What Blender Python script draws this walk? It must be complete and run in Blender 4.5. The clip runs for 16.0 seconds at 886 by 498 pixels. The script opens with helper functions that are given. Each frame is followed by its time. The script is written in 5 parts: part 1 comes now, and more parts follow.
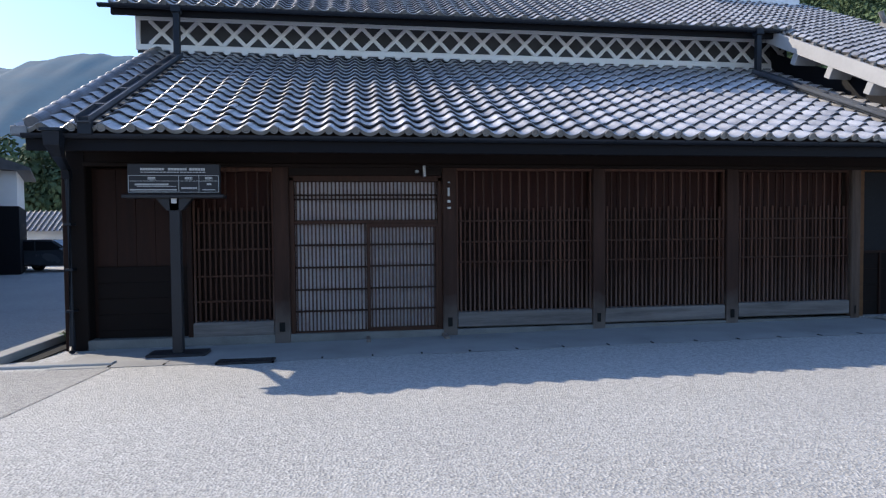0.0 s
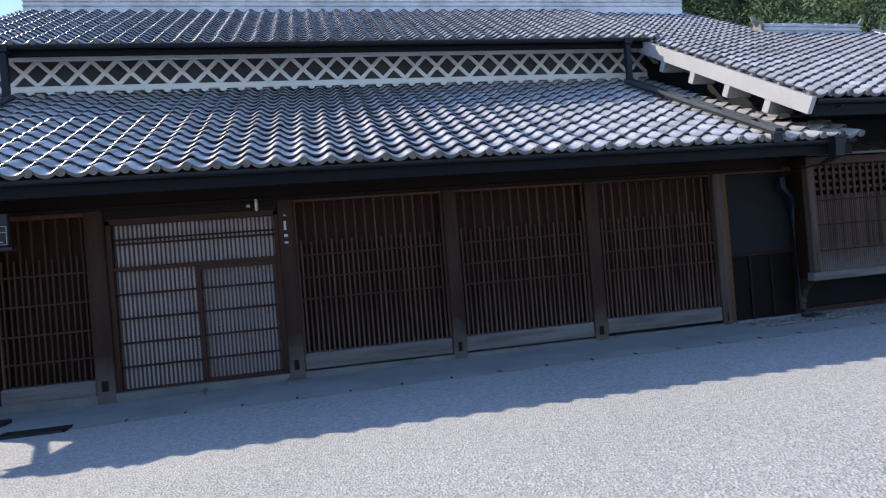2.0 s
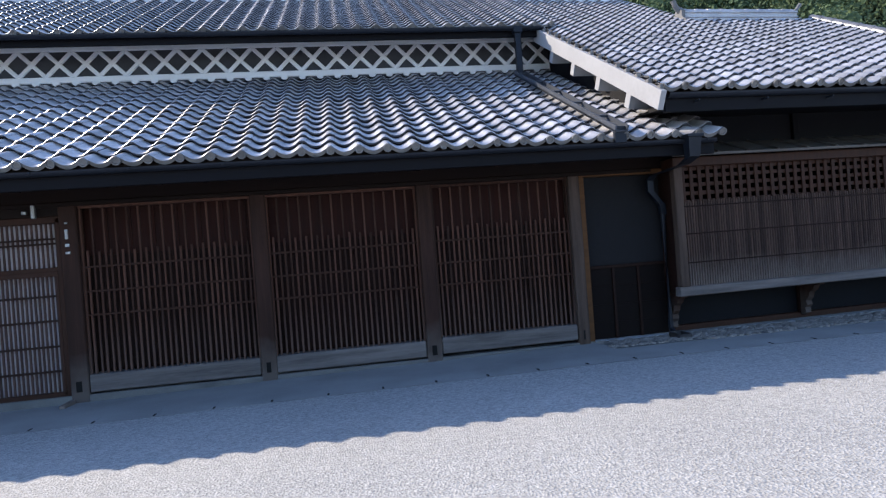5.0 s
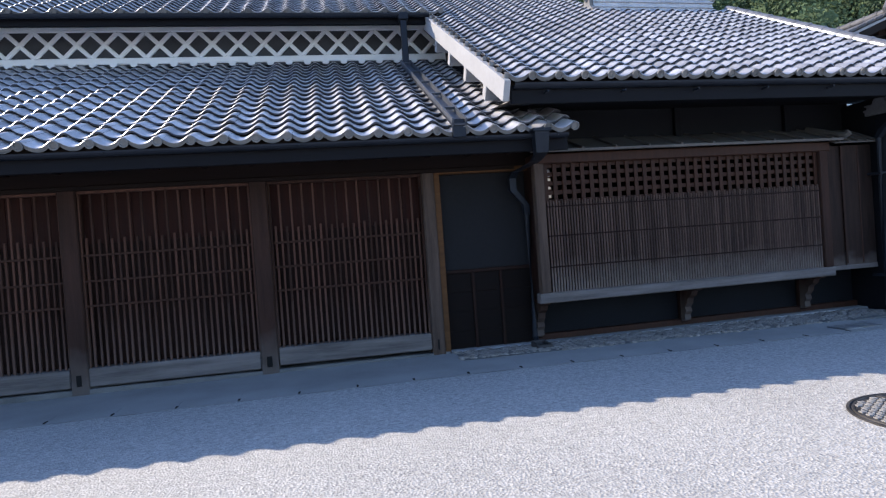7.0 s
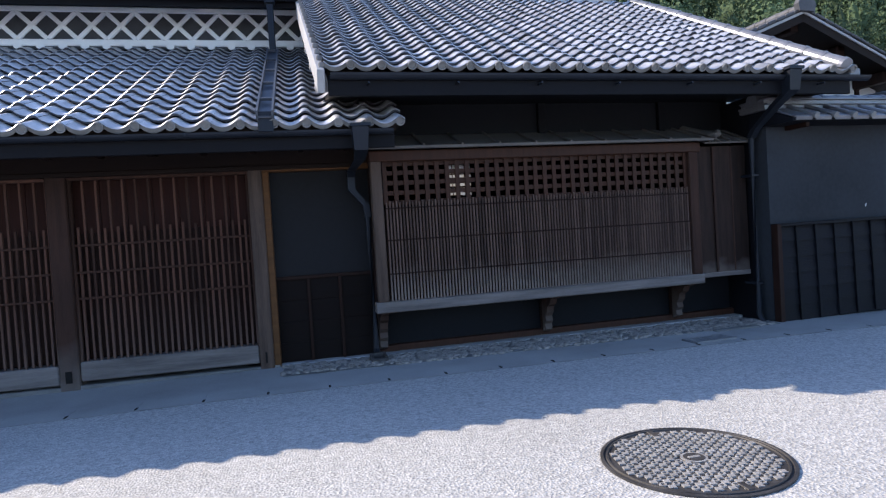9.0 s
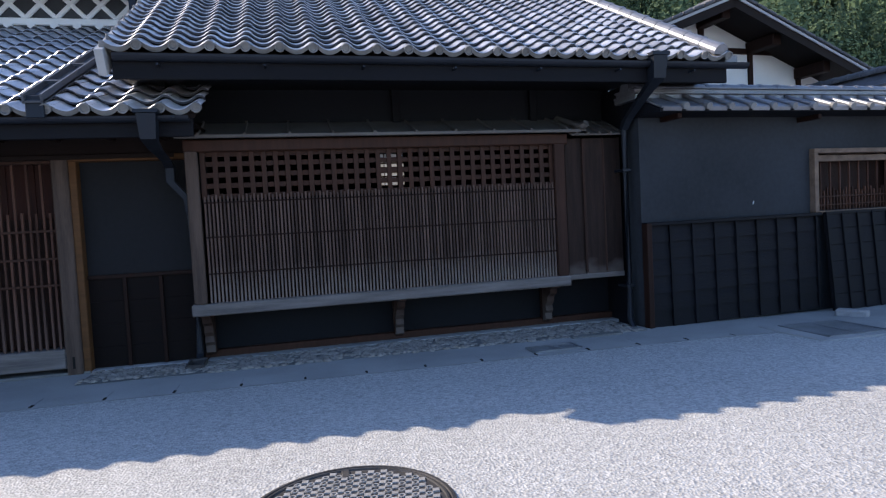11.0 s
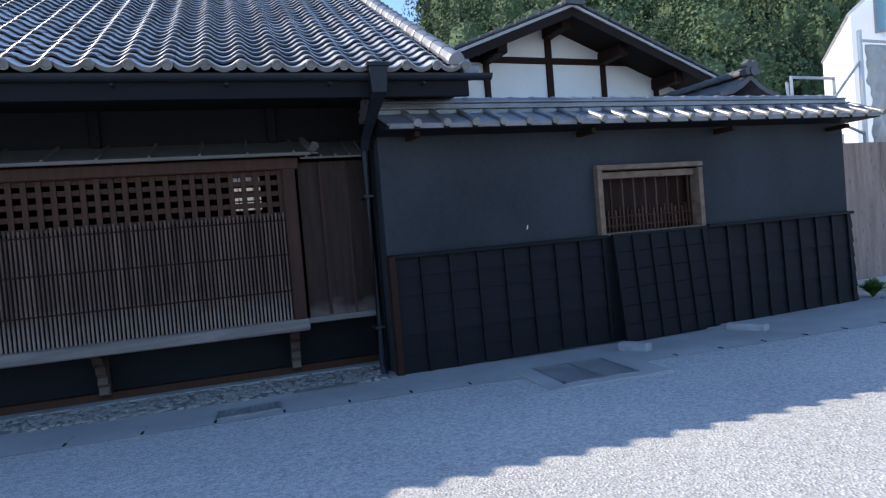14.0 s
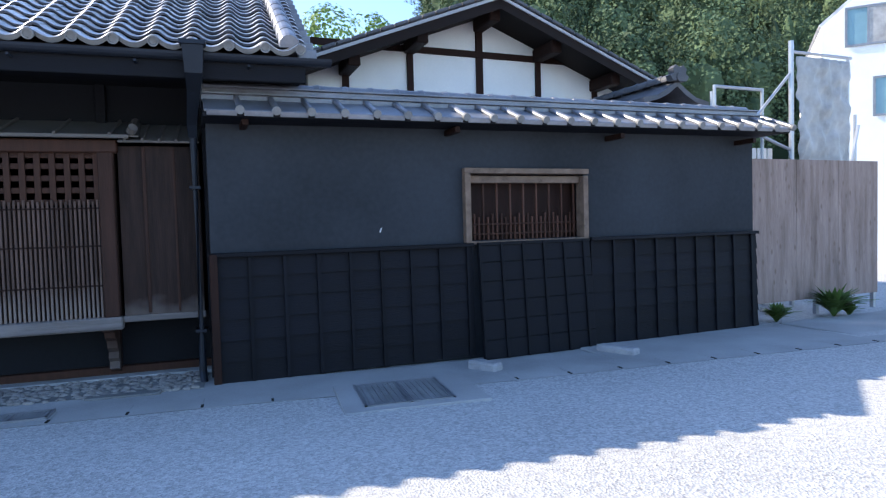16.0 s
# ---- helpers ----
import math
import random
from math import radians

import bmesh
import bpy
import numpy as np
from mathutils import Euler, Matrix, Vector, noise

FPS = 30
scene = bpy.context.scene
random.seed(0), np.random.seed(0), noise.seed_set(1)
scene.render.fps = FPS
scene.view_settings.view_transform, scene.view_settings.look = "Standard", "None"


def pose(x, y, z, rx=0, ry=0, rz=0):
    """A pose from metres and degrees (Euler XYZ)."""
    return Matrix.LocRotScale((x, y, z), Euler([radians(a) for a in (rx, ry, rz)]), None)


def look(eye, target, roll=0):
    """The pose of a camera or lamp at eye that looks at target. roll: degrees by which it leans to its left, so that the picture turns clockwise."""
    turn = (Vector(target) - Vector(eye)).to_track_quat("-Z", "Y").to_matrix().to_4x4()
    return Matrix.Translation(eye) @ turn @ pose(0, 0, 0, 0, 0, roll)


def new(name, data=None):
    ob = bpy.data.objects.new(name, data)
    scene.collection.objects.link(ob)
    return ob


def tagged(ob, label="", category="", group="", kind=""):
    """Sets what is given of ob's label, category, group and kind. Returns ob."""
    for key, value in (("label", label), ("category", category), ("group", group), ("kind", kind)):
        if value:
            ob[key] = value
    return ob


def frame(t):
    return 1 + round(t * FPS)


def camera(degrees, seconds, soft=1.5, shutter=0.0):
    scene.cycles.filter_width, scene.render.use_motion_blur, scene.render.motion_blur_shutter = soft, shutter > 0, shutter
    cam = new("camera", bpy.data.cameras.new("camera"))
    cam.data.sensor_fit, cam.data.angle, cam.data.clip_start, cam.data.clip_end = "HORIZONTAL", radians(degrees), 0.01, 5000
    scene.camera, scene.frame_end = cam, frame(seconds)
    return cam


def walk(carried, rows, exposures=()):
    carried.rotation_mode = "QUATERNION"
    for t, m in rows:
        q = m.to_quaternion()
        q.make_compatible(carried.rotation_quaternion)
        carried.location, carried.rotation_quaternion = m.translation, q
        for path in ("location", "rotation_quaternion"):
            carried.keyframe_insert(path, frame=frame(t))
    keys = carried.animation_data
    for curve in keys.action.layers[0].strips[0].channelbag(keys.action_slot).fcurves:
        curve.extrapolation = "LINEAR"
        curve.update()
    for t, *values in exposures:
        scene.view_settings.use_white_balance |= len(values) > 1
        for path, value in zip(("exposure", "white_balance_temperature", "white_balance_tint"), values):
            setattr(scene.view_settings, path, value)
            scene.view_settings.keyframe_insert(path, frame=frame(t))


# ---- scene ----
cam = camera(72.1, 16.0, soft=1.25)
METRES, EYE, TILT, LEAN, TURN = 14.08, 1.32, 0.0, 0.0, -8.0
ROWS = [
    (0.0, 0.0, 0.0, 0.0, -0.02, -1.91, 0.53),
    (0.5, 0.025, 0.0095, -0.0015, -0.55, -0.55, 1.7),
    (1.0, 0.0543, 0.0178, 0.0014, -3.1, -2.68, 1.88),
    (1.5, 0.0839, 0.0271, 0.0012, -5.85, -2.89, 2.64),
    (2.0, 0.1109, 0.032, 0.0, -3.3, 0.29, 4.64),
    (2.5, 0.1418, 0.0386, -0.0002, -2.64, -1.34, 5.56),
    (3.0, 0.1726, 0.0515, 0.0018, -5.28, -1.73, 5.12),
    (5.5, 0.3253, 0.0895, 0.0015, -0.7, 0.02, 4.26),
    (6.0, 0.3552, 0.102, 0.0034, -3.28, -0.32, 4.65),
    (6.5, 0.385, 0.1096, 0.002, 0.23, 0.09, 4.3),
    (7.0, 0.4172, 0.1185, -0.0011, -2.39, -0.75, 4.08),
    (7.5, 0.447, 0.1286, 0.0007, -5.65, -2.86, 3.77),
    (8.0, 0.4756, 0.135, 0.0006, -2.68, -1.24, 2.08),
    (8.5, 0.5043, 0.1437, -0.0005, -2.26, -1.04, 2.55),
    (9.0, 0.5331, 0.1524, 0.0006, -4.64, -1.61, 3.59),
    (11.5, 0.6937, 0.1911, 0.0012, -4.63, -2.84, 2.82),
    (12.0, 0.723, 0.2024, 0.0029, -7.59, -2.72, 4.84),
    (12.5, 0.7577, 0.207, 0.0026, -6.65, -2.93, 4.61),
    (13.0, 0.789, 0.2142, 0.0001, -10.01, -3.72, 2.71),
    (13.5, 0.8171, 0.2208, 0.0022, -9.54, -2.17, 5.13),
    (14.0, 0.8487, 0.2241, 0.0029, -7.73, -1.56, 4.8),
    (14.5, 0.8778, 0.234, 0.0038, -8.75, -1.88, 3.38),
    (15.0, 0.9033, 0.2376, 0.0046, -8.28, -1.36, 3.31),
    (15.5, 0.9299, 0.2378, 0.0057, -6.63, -0.72, 0.82),
    (16.0, 0.9628, 0.2453, 0.0047, -8.16, -2.35, 1.57),
]
walk(cam, [(t, pose(0, 0, EYE, TILT, LEAN, TURN) @ pose(METRES * x, METRES * y, METRES * z, 90 + pitch, roll, yaw)) for t, x, y, z, yaw, pitch, roll in ROWS],
     exposures=[(0.0, 0.54, 6050, 13), (9.0, 0.90, 6100, 16), (12.5, 0.72, 6050, 15), (14.5, 1.0, 5950, 12), (15.5, 1.22, 5900, 12), (16.0, 1.38, 5950, 13)])

# ---- world, sun, light ----
world = bpy.data.worlds.new("sky")
scene.world = world
world.use_nodes = True
wn = world.node_tree.nodes
sky = wn.new("ShaderNodeTexSky")
sky.sky_type = "NISHITA"
sky.sun_disc = False
sky.sun_elevation = radians(35.6)
sky.sun_rotation = radians(-56.5)
sky.air_density, sky.dust_density, sky.ozone_density = 1.0, 0.4, 3.0
wn["Background"].inputs["Strength"].default_value = 0.15
world.node_tree.links.new(sky.outputs[0], wn["Background"].inputs[0])
sun = new("sun", bpy.data.lights.new("sun", "SUN"))
sun.data.energy, sun.data.angle, sun.data.color = 4.0, radians(0.5), (1.0, 0.86, 0.65)
sun.matrix_world = look((-11.8, 7.8, 10.0), (0, 0, 0))


# ---- materials ----
def material(name, col, rough=0.7, metal=0.0, var=0.25, scale=2.0, fine=40.0, bump=0.15, stretch=(1, 1, 1), piece=0.0, tint=None, spec=0.2):
    """Base colour varied at two scales in world space, fine relief, and a little chance from piece to piece."""
    m = bpy.data.materials.new(name)
    m.use_nodes = True
    nt = m.node_tree
    n, l = nt.nodes, nt.links
    b = n["Principled BSDF"]
    geo = n.new("ShaderNodeNewGeometry")
    mp = n.new("ShaderNodeMapping")
    mp.inputs["Scale"].default_value = stretch
    l.new(geo.outputs["Position"], mp.inputs["Vector"])
    big, small = n.new("ShaderNodeTexNoise"), n.new("ShaderNodeTexNoise")
    for t, s, d in ((big, scale, 4.0), (small, fine, 6.0)):
        t.inputs["Scale"].default_value, t.inputs["Detail"].default_value = s, d
        l.new(mp.outputs[0], t.inputs["Vector"])
    mix = n.new("ShaderNodeMix")
    mix.data_type = "RGBA"
    dark = [c * (1 - var) for c in col]
    other = tint or [min(1, c * (1 + var)) for c in col]
    mix.inputs[6].default_value, mix.inputs[7].default_value = (*dark, 1), (*other, 1)
    add = n.new("ShaderNodeMath")
    add.operation = "MULTIPLY_ADD"
    l.new(small.outputs["Fac"], add.inputs[0])
    add.inputs[1].default_value = 0.6
    sub = n.new("ShaderNodeMath")
    sub.operation = "MULTIPLY_ADD"
    l.new(big.outputs["Fac"], sub.inputs[0])
    sub.inputs[1].default_value, sub.inputs[2].default_value = 1.6, -0.6
    l.new(sub.outputs[0], add.inputs[2])
    fac = add.outputs[0]
    if piece:
        info = n.new("ShaderNodeObjectInfo")
        pm = n.new("ShaderNodeMath")
        pm.operation = "MULTIPLY_ADD"
        l.new(info.outputs["Random"], pm.inputs[0])
        pm.inputs[1].default_value = piece
        sh = n.new("ShaderNodeMath")
        sh.operation = "SUBTRACT"
        l.new(fac, sh.inputs[0])
        sh.inputs[1].default_value = piece / 2
        l.new(sh.outputs[0], pm.inputs[2])
        fac = pm.outputs[0]
    l.new(fac, mix.inputs[0])
    l.new(mix.outputs[2], b.inputs["Base Color"])
    rm = n.new("ShaderNodeMath")
    rm.operation = "MULTIPLY_ADD"
    l.new(big.outputs["Fac"], rm.inputs[0])
    rm.inputs[1].default_value, rm.inputs[2].default_value = 0.2, rough - 0.1
    l.new(rm.outputs[0], b.inputs["Roughness"])
    b.inputs["Metallic"].default_value = metal
    b.inputs["Specular IOR Level"].default_value = spec
    if bump:
        bp = n.new("ShaderNodeBump")
        bp.inputs["Strength"].default_value, bp.inputs["Distance"].default_value = bump, 0.01
        l.new(small.outputs["Fac"], bp.inputs["Height"])
        l.new(bp.outputs[0], b.inputs["Normal"])
    return m


def road_material(name="pale_asphalt", shade=1.0):
    """Pale chippings set in asphalt: stones of a centimetre, with lighter and darker stretches."""
    m = bpy.data.materials.new(name)
    m.use_nodes = True
    nt = m.node_tree
    n, l = nt.nodes, nt.links
    b = n["Principled BSDF"]
    geo = n.new("ShaderNodeNewGeometry")
    vor, big, mid = n.new("ShaderNodeTexVoronoi"), n.new("ShaderNodeTexNoise"), n.new("ShaderNodeTexNoise")
    vor.inputs["Scale"].default_value = 60.0
    big.inputs["Scale"].default_value, big.inputs["Detail"].default_value = 0.6, 5.0
    mid.inputs["Scale"].default_value, mid.inputs["Detail"].default_value = 22.0, 5.0
    for t in (vor, big, mid):
        l.new(geo.outputs["Position"], t.inputs["Vector"])
    ramp = n.new("ShaderNodeValToRGB")
    e = ramp.color_ramp.elements
    e[0].position, e[0].color = 0.05, (0.25 * shade, 0.25 * shade, 0.25 * shade, 1)
    e[1].position, e[1].color = 0.95, (0.57 * shade, 0.565 * shade, 0.55 * shade, 1)
    sep = n.new("ShaderNodeSeparateColor")
    l.new(vor.outputs["Color"], sep.inputs[0])
    a = n.new("ShaderNodeMath")
    a.operation = "MULTIPLY_ADD"
    l.new(mid.outputs["Fac"], a.inputs[0])
    a.inputs[1].default_value = 0.9
    l.new(sep.outputs[0], a.inputs[2])
    c = n.new("ShaderNodeMath")
    c.operation = "MULTIPLY_ADD"
    l.new(big.outputs["Fac"], c.inputs[0])
    c.inputs[1].default_value = 0.5
    l.new(a.outputs[0], c.inputs[2])
    d = n.new("ShaderNodeMath")
    d.operation = "MULTIPLY_ADD"
    l.new(c.outputs[0], d.inputs[0])
    d.inputs[1].default_value, d.inputs[2].default_value = 0.62, -0.2
    l.new(d.outputs[0], ramp.inputs[0])
    l.new(ramp.outputs[0], b.inputs["Base Color"])
    b.inputs["Roughness"].default_value = 0.85
    bp = n.new("ShaderNodeBump")
    bp.inputs["Strength"].default_value, bp.inputs["Distance"].default_value = 0.6, 0.012
    l.new(vor.outputs["Distance"], bp.inputs["Height"])
    l.new(bp.outputs[0], b.inputs["Normal"])
    return m


UP = (12, 12, 1)
M_ROAD = road_material()
M_CONC = material("concrete", (0.34, 0.34, 0.335), 0.85, var=0.25, scale=1.2, fine=60)
M_CONC_DARK = material("dark_concrete", (0.17, 0.17, 0.165), 0.9, var=0.35, scale=2.5, fine=50)
# Near-black colour stands in for the dark inside slots, sockets and pits.
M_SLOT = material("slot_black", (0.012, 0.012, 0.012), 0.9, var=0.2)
M_TILE = material("smoked_clay_tile", (0.59, 0.575, 0.585), 0.38, metal=0.35, var=0.35, scale=3.0, fine=30, bump=0.08, piece=0.5, spec=0.6)
# Old coping tile; its dark tone also stands for shade on caps and verges.
M_COPING = material("old_shaded_tile", (0.20, 0.205, 0.225), 0.38, metal=0.3, var=0.35, scale=3.0, fine=30, bump=0.08, piece=0.5, spec=0.5)
M_FRAME = material("pale_window_timber", (0.17, 0.12, 0.09), 0.75, var=0.45, scale=1.5, fine=12, bump=0.25, stretch=(6, 6, 6))
# Shade on the tile lips is put into this darker edge colour.
M_TILE_EDGE = material("shaded_tile_edge", (0.085, 0.085, 0.095), 0.6, var=0.4, scale=5.0, fine=50, bump=0.1, piece=0.3)
M_TILE_LIP = material("pale_tile_edge", (0.20, 0.197, 0.195), 0.55, var=0.3, scale=5.0, fine=50, bump=0.1, piece=0.4)
M_WOOD = material("dark_weathered_timber", (0.019, 0.0075, 0.005), 0.7, var=0.45, scale=1.6, fine=14, bump=0.3, stretch=UP, piece=0.5)
M_WOOD_X = material("dark_weathered_beam", (0.012, 0.0065, 0.005), 0.7, var=0.45, scale=1.6, fine=14, bump=0.3, stretch=(1, 12, 12))
M_GREY_X = material("grey_weathered_sill", (0.16, 0.145, 0.14), 0.8, var=0.45, scale=1.4, fine=12, bump=0.4, stretch=(1, 14, 14))
M_POST = material("post_timber", (0.040, 0.020, 0.0145), 0.75, var=0.5, scale=1.2, fine=12, bump=0.35, stretch=UP)
M_RED = material("red_brown_board", (0.030, 0.0078, 0.0045), 0.65, var=0.45, scale=1.5, fine=10, bump=0.2, stretch=UP)
M_SLAT = material("brown_slat", (0.075, 0.036, 0.025), 0.75, var=0.5, scale=2.0, fine=14, bump=0.2, stretch=UP, piece=0.9)
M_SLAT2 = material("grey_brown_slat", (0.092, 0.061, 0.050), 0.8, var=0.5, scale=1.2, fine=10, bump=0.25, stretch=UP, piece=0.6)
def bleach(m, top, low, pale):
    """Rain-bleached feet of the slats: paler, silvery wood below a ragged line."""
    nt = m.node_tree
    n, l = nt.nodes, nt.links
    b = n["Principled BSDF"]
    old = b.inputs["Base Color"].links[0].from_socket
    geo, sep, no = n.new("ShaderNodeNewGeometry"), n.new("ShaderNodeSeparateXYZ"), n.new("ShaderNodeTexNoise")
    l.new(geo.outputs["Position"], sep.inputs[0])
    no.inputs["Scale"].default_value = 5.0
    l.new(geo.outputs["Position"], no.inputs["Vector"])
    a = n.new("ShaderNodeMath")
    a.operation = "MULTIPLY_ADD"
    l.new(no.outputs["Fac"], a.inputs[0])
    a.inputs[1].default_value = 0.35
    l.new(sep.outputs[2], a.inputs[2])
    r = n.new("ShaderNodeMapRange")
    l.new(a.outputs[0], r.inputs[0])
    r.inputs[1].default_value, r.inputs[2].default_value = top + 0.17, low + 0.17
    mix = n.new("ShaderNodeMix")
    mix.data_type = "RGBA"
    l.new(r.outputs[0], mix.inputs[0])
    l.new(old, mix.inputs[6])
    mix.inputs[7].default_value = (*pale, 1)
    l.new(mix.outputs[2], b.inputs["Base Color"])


bleach(M_POST, 0.45, 0.0, (0.12, 0.10, 0.09))
bleach(M_SLAT, 0.85, 0.15, (0.125, 0.080, 0.065))
M_POST_PALE = material("silvered_post", (0.085, 0.060, 0.048), 0.8, var=0.5, scale=1.2, fine=12, bump=0.4, stretch=UP)
M_CHAR = material("sooty_board", (0.007, 0.004, 0.0035), 0.8, var=0.4, scale=1.5, fine=10, bump=0.25, stretch=(1.5, 10, 10))
M_OCHRE = material("ochre_new_timber", (0.105, 0.048, 0.018), 0.65, var=0.3, scale=1.5, fine=14, bump=0.15, stretch=(1, 12, 12))
M_PANEL = material("charcoal_plaster", (0.018, 0.0185, 0.021), 0.85, var=0.3, scale=0.9, fine=20, bump=0.06)
M_DOORSLAT = material("pale_door_slat", (0.085, 0.050, 0.042), 0.75, var=0.35, scale=2.0, fine=14, bump=0.15, stretch=UP, piece=0.5)
# Shade on the gable verge is put into this darker tile colour.
M_DIMTILE = material("dull_dark_tile", (0.10, 0.10, 0.108), 0.55, var=0.35, scale=3.0, fine=30, bump=0.08)
M_ASPHALT = road_material("worn_grey_asphalt", 0.76)
M_BOXWOOD = material("box_board", (0.028, 0.0165, 0.013), 0.75, var=0.55, scale=1.3, fine=9, bump=0.25, stretch=UP, piece=0.6)
bleach(M_BOXWOOD, 0.75, 0.48, (0.13, 0.11, 0.10))
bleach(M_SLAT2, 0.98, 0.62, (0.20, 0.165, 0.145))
M_DOORWOOD = material("red_door_timber", (0.046, 0.020, 0.0125), 0.6, var=0.35, scale=2, fine=14, bump=0.2, stretch=UP)
M_PAPER = material("white_door_paper", (0.66, 0.63, 0.64), 0.85, var=0.08, scale=1.5, fine=30, bump=0.03)
M_BLACK = material("black_stained_board", (0.0052, 0.0056, 0.0085), 0.7, var=0.4, scale=1.5, fine=10, bump=0.3, stretch=(1.5, 10, 10), piece=0.7)
M_PLASTER_D = material("dark_grey_plaster", (0.031, 0.035, 0.042), 0.85, var=0.4, scale=0.8, fine=20, bump=0.08)
M_DARKWALL = material("black_plaster", (0.010, 0.011, 0.014), 0.85, var=0.25, scale=1.5, fine=30, bump=0.05)
M_SHOJI = material("thin_white_paper", (0.75, 0.74, 0.72), 0.9, var=0.05, scale=1.5, fine=30, bump=0.0)
sh_nodes, sh_links = M_SHOJI.node_tree.nodes, M_SHOJI.node_tree.links
sh_thin, sh_mix = sh_nodes.new("ShaderNodeBsdfTranslucent"), sh_nodes.new("ShaderNodeMixShader")
sh_thin.inputs["Color"].default_value = (0.85, 0.84, 0.82, 1)
sh_mix.inputs[0].default_value = 0.22
sh_links.new(sh_nodes["Principled BSDF"].outputs[0], sh_mix.inputs[1])
sh_links.new(sh_thin.outputs[0], sh_mix.inputs[2])
sh_links.new(sh_mix.outputs[0], sh_nodes["Material Output"].inputs["Surface"])
M_WHITE = material("white_plaster", (0.82, 0.82, 0.81), 0.8, var=0.06, scale=1.3, fine=25, bump=0.03)
M_DIAMOND = material("dark_flat_tile", (0.055, 0.057, 0.062), 0.6, var=0.25, scale=3, fine=30, bump=0.05)
M_GUTTER = material("dark_blue_grey_metal", (0.020, 0.024, 0.033), 0.42, metal=0.3, var=0.2, scale=2, fine=20, bump=0.02)
M_CHANNEL = material("blue_grey_channel_metal", (0.085, 0.095, 0.115), 0.45, metal=0.3, var=0.2, scale=2, fine=20, bump=0.02)
M_SHEET = material("brown_sheet_metal", (0.12, 0.108, 0.098), 0.55, metal=0.2, var=0.3, scale=2, fine=20, bump=0.05)
M_BARGE = material("pale_grey_paint", (0.40, 0.40, 0.41), 0.7, var=0.15, scale=1.5, fine=20, bump=0.05)
M_IRON = material("cast_iron", (0.075, 0.072, 0.072), 0.6, metal=0.5, var=0.4, scale=6, fine=60, bump=0.2)
M_IRON_WORN = material("worn_cast_iron", (0.38, 0.37, 0.36), 0.55, metal=0.4, var=0.3, scale=8, fine=60, bump=0.15)
M_GALV = material("galvanised_steel", (0.27, 0.28, 0.30), 0.5, metal=0.6, var=0.25, scale=4, fine=40, bump=0.03)
M_STEEL = material("bright_steel", (0.42, 0.43, 0.45), 0.4, metal=0.8, var=0.15, scale=4, fine=40, bump=0.02)
M_PEBBLE = material("river_pebble", (0.26, 0.24, 0.22), 0.8, var=0.5, scale=9, fine=60, bump=0.1)
M_PLY = material("weathered_plywood", (0.25, 0.175, 0.145), 0.8, var=0.4, scale=1.3, fine=11, bump=0.15, stretch=(7, 7, 0.8), tint=(0.38, 0.29, 0.25))


def knots(m, colour):
    """Scattered dark knots and tears in the face veneer."""
    nt = m.node_tree
    n, l = nt.nodes, nt.links
    b = n["Principled BSDF"]
    old = b.inputs["Base Color"].links[0].from_socket
    geo, mp, vor, r, mix = n.new("ShaderNodeNewGeometry"), n.new("ShaderNodeMapping"), n.new("ShaderNodeTexVoronoi"), n.new("ShaderNodeMapRange"), n.new("ShaderNodeMix")
    mp.inputs["Scale"].default_value = (1.0, 1.0, 0.45)
    l.new(geo.outputs["Position"], mp.inputs["Vector"])
    l.new(mp.outputs[0], vor.inputs["Vector"])
    vor.inputs["Scale"].default_value = 9.0
    l.new(vor.outputs["Distance"], r.inputs[0])
    r.inputs[1].default_value, r.inputs[2].default_value, r.inputs[3].default_value, r.inputs[4].default_value = 0.08, 0.22, 0.75, 0.0
    mix.data_type = "RGBA"
    l.new(r.outputs[0], mix.inputs[0])
    l.new(old, mix.inputs[6])
    mix.inputs[7].default_value = (*colour, 1)
    l.new(mix.outputs[2], b.inputs["Base Color"])


knots(M_PLY, (0.16, 0.11, 0.09))
M_NET = material("grey_safety_sheet", (0.37, 0.36, 0.345), 0.4, var=0.4, scale=2.2, fine=9, bump=0.5)
M_SIGN = material("dark_sign_enamel", (0.028, 0.028, 0.032), 0.45, var=0.15, scale=3, fine=30, bump=0.02)
M_INK = material("white_sign_print", (0.5, 0.5, 0.5), 0.6, var=0.05, bump=0)
M_LEAF = material("broad_leaf", (0.10, 0.165, 0.045), 0.55, var=0.55, scale=1.1, fine=20, bump=0.0)
# Sunlight on the crowns is put into this brighter leaf green.
M_CROWN = material("sunny_leaf", (0.17, 0.26, 0.065), 0.6, var=0.5, scale=0.9, fine=8, bump=0.0)
M_FOREST = material("forest_foliage", (0.045, 0.082, 0.048), 0.8, var=0.7, scale=0.11, fine=0.7, bump=0.0, tint=(0.15, 0.215, 0.105))
M_HILLFLOOR = material("forest_floor", (0.025, 0.04, 0.018), 0.9, var=0.4, scale=0.1, fine=2.0, bump=0.3)
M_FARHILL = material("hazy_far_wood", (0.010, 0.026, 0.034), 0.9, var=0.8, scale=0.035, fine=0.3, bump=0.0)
# A weak bluish glow in the material paints the haze over the far wood.
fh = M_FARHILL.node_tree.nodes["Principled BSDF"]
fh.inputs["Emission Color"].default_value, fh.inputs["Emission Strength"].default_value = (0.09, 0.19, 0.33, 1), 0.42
M_CARPAINT = material("grey_car_paint", (0.13, 0.14, 0.16), 0.25, metal=0.4, var=0.05, bump=0)
M_GLASSY = material("dark_car_glass", (0.02, 0.022, 0.025), 0.08, var=0.1, bump=0)
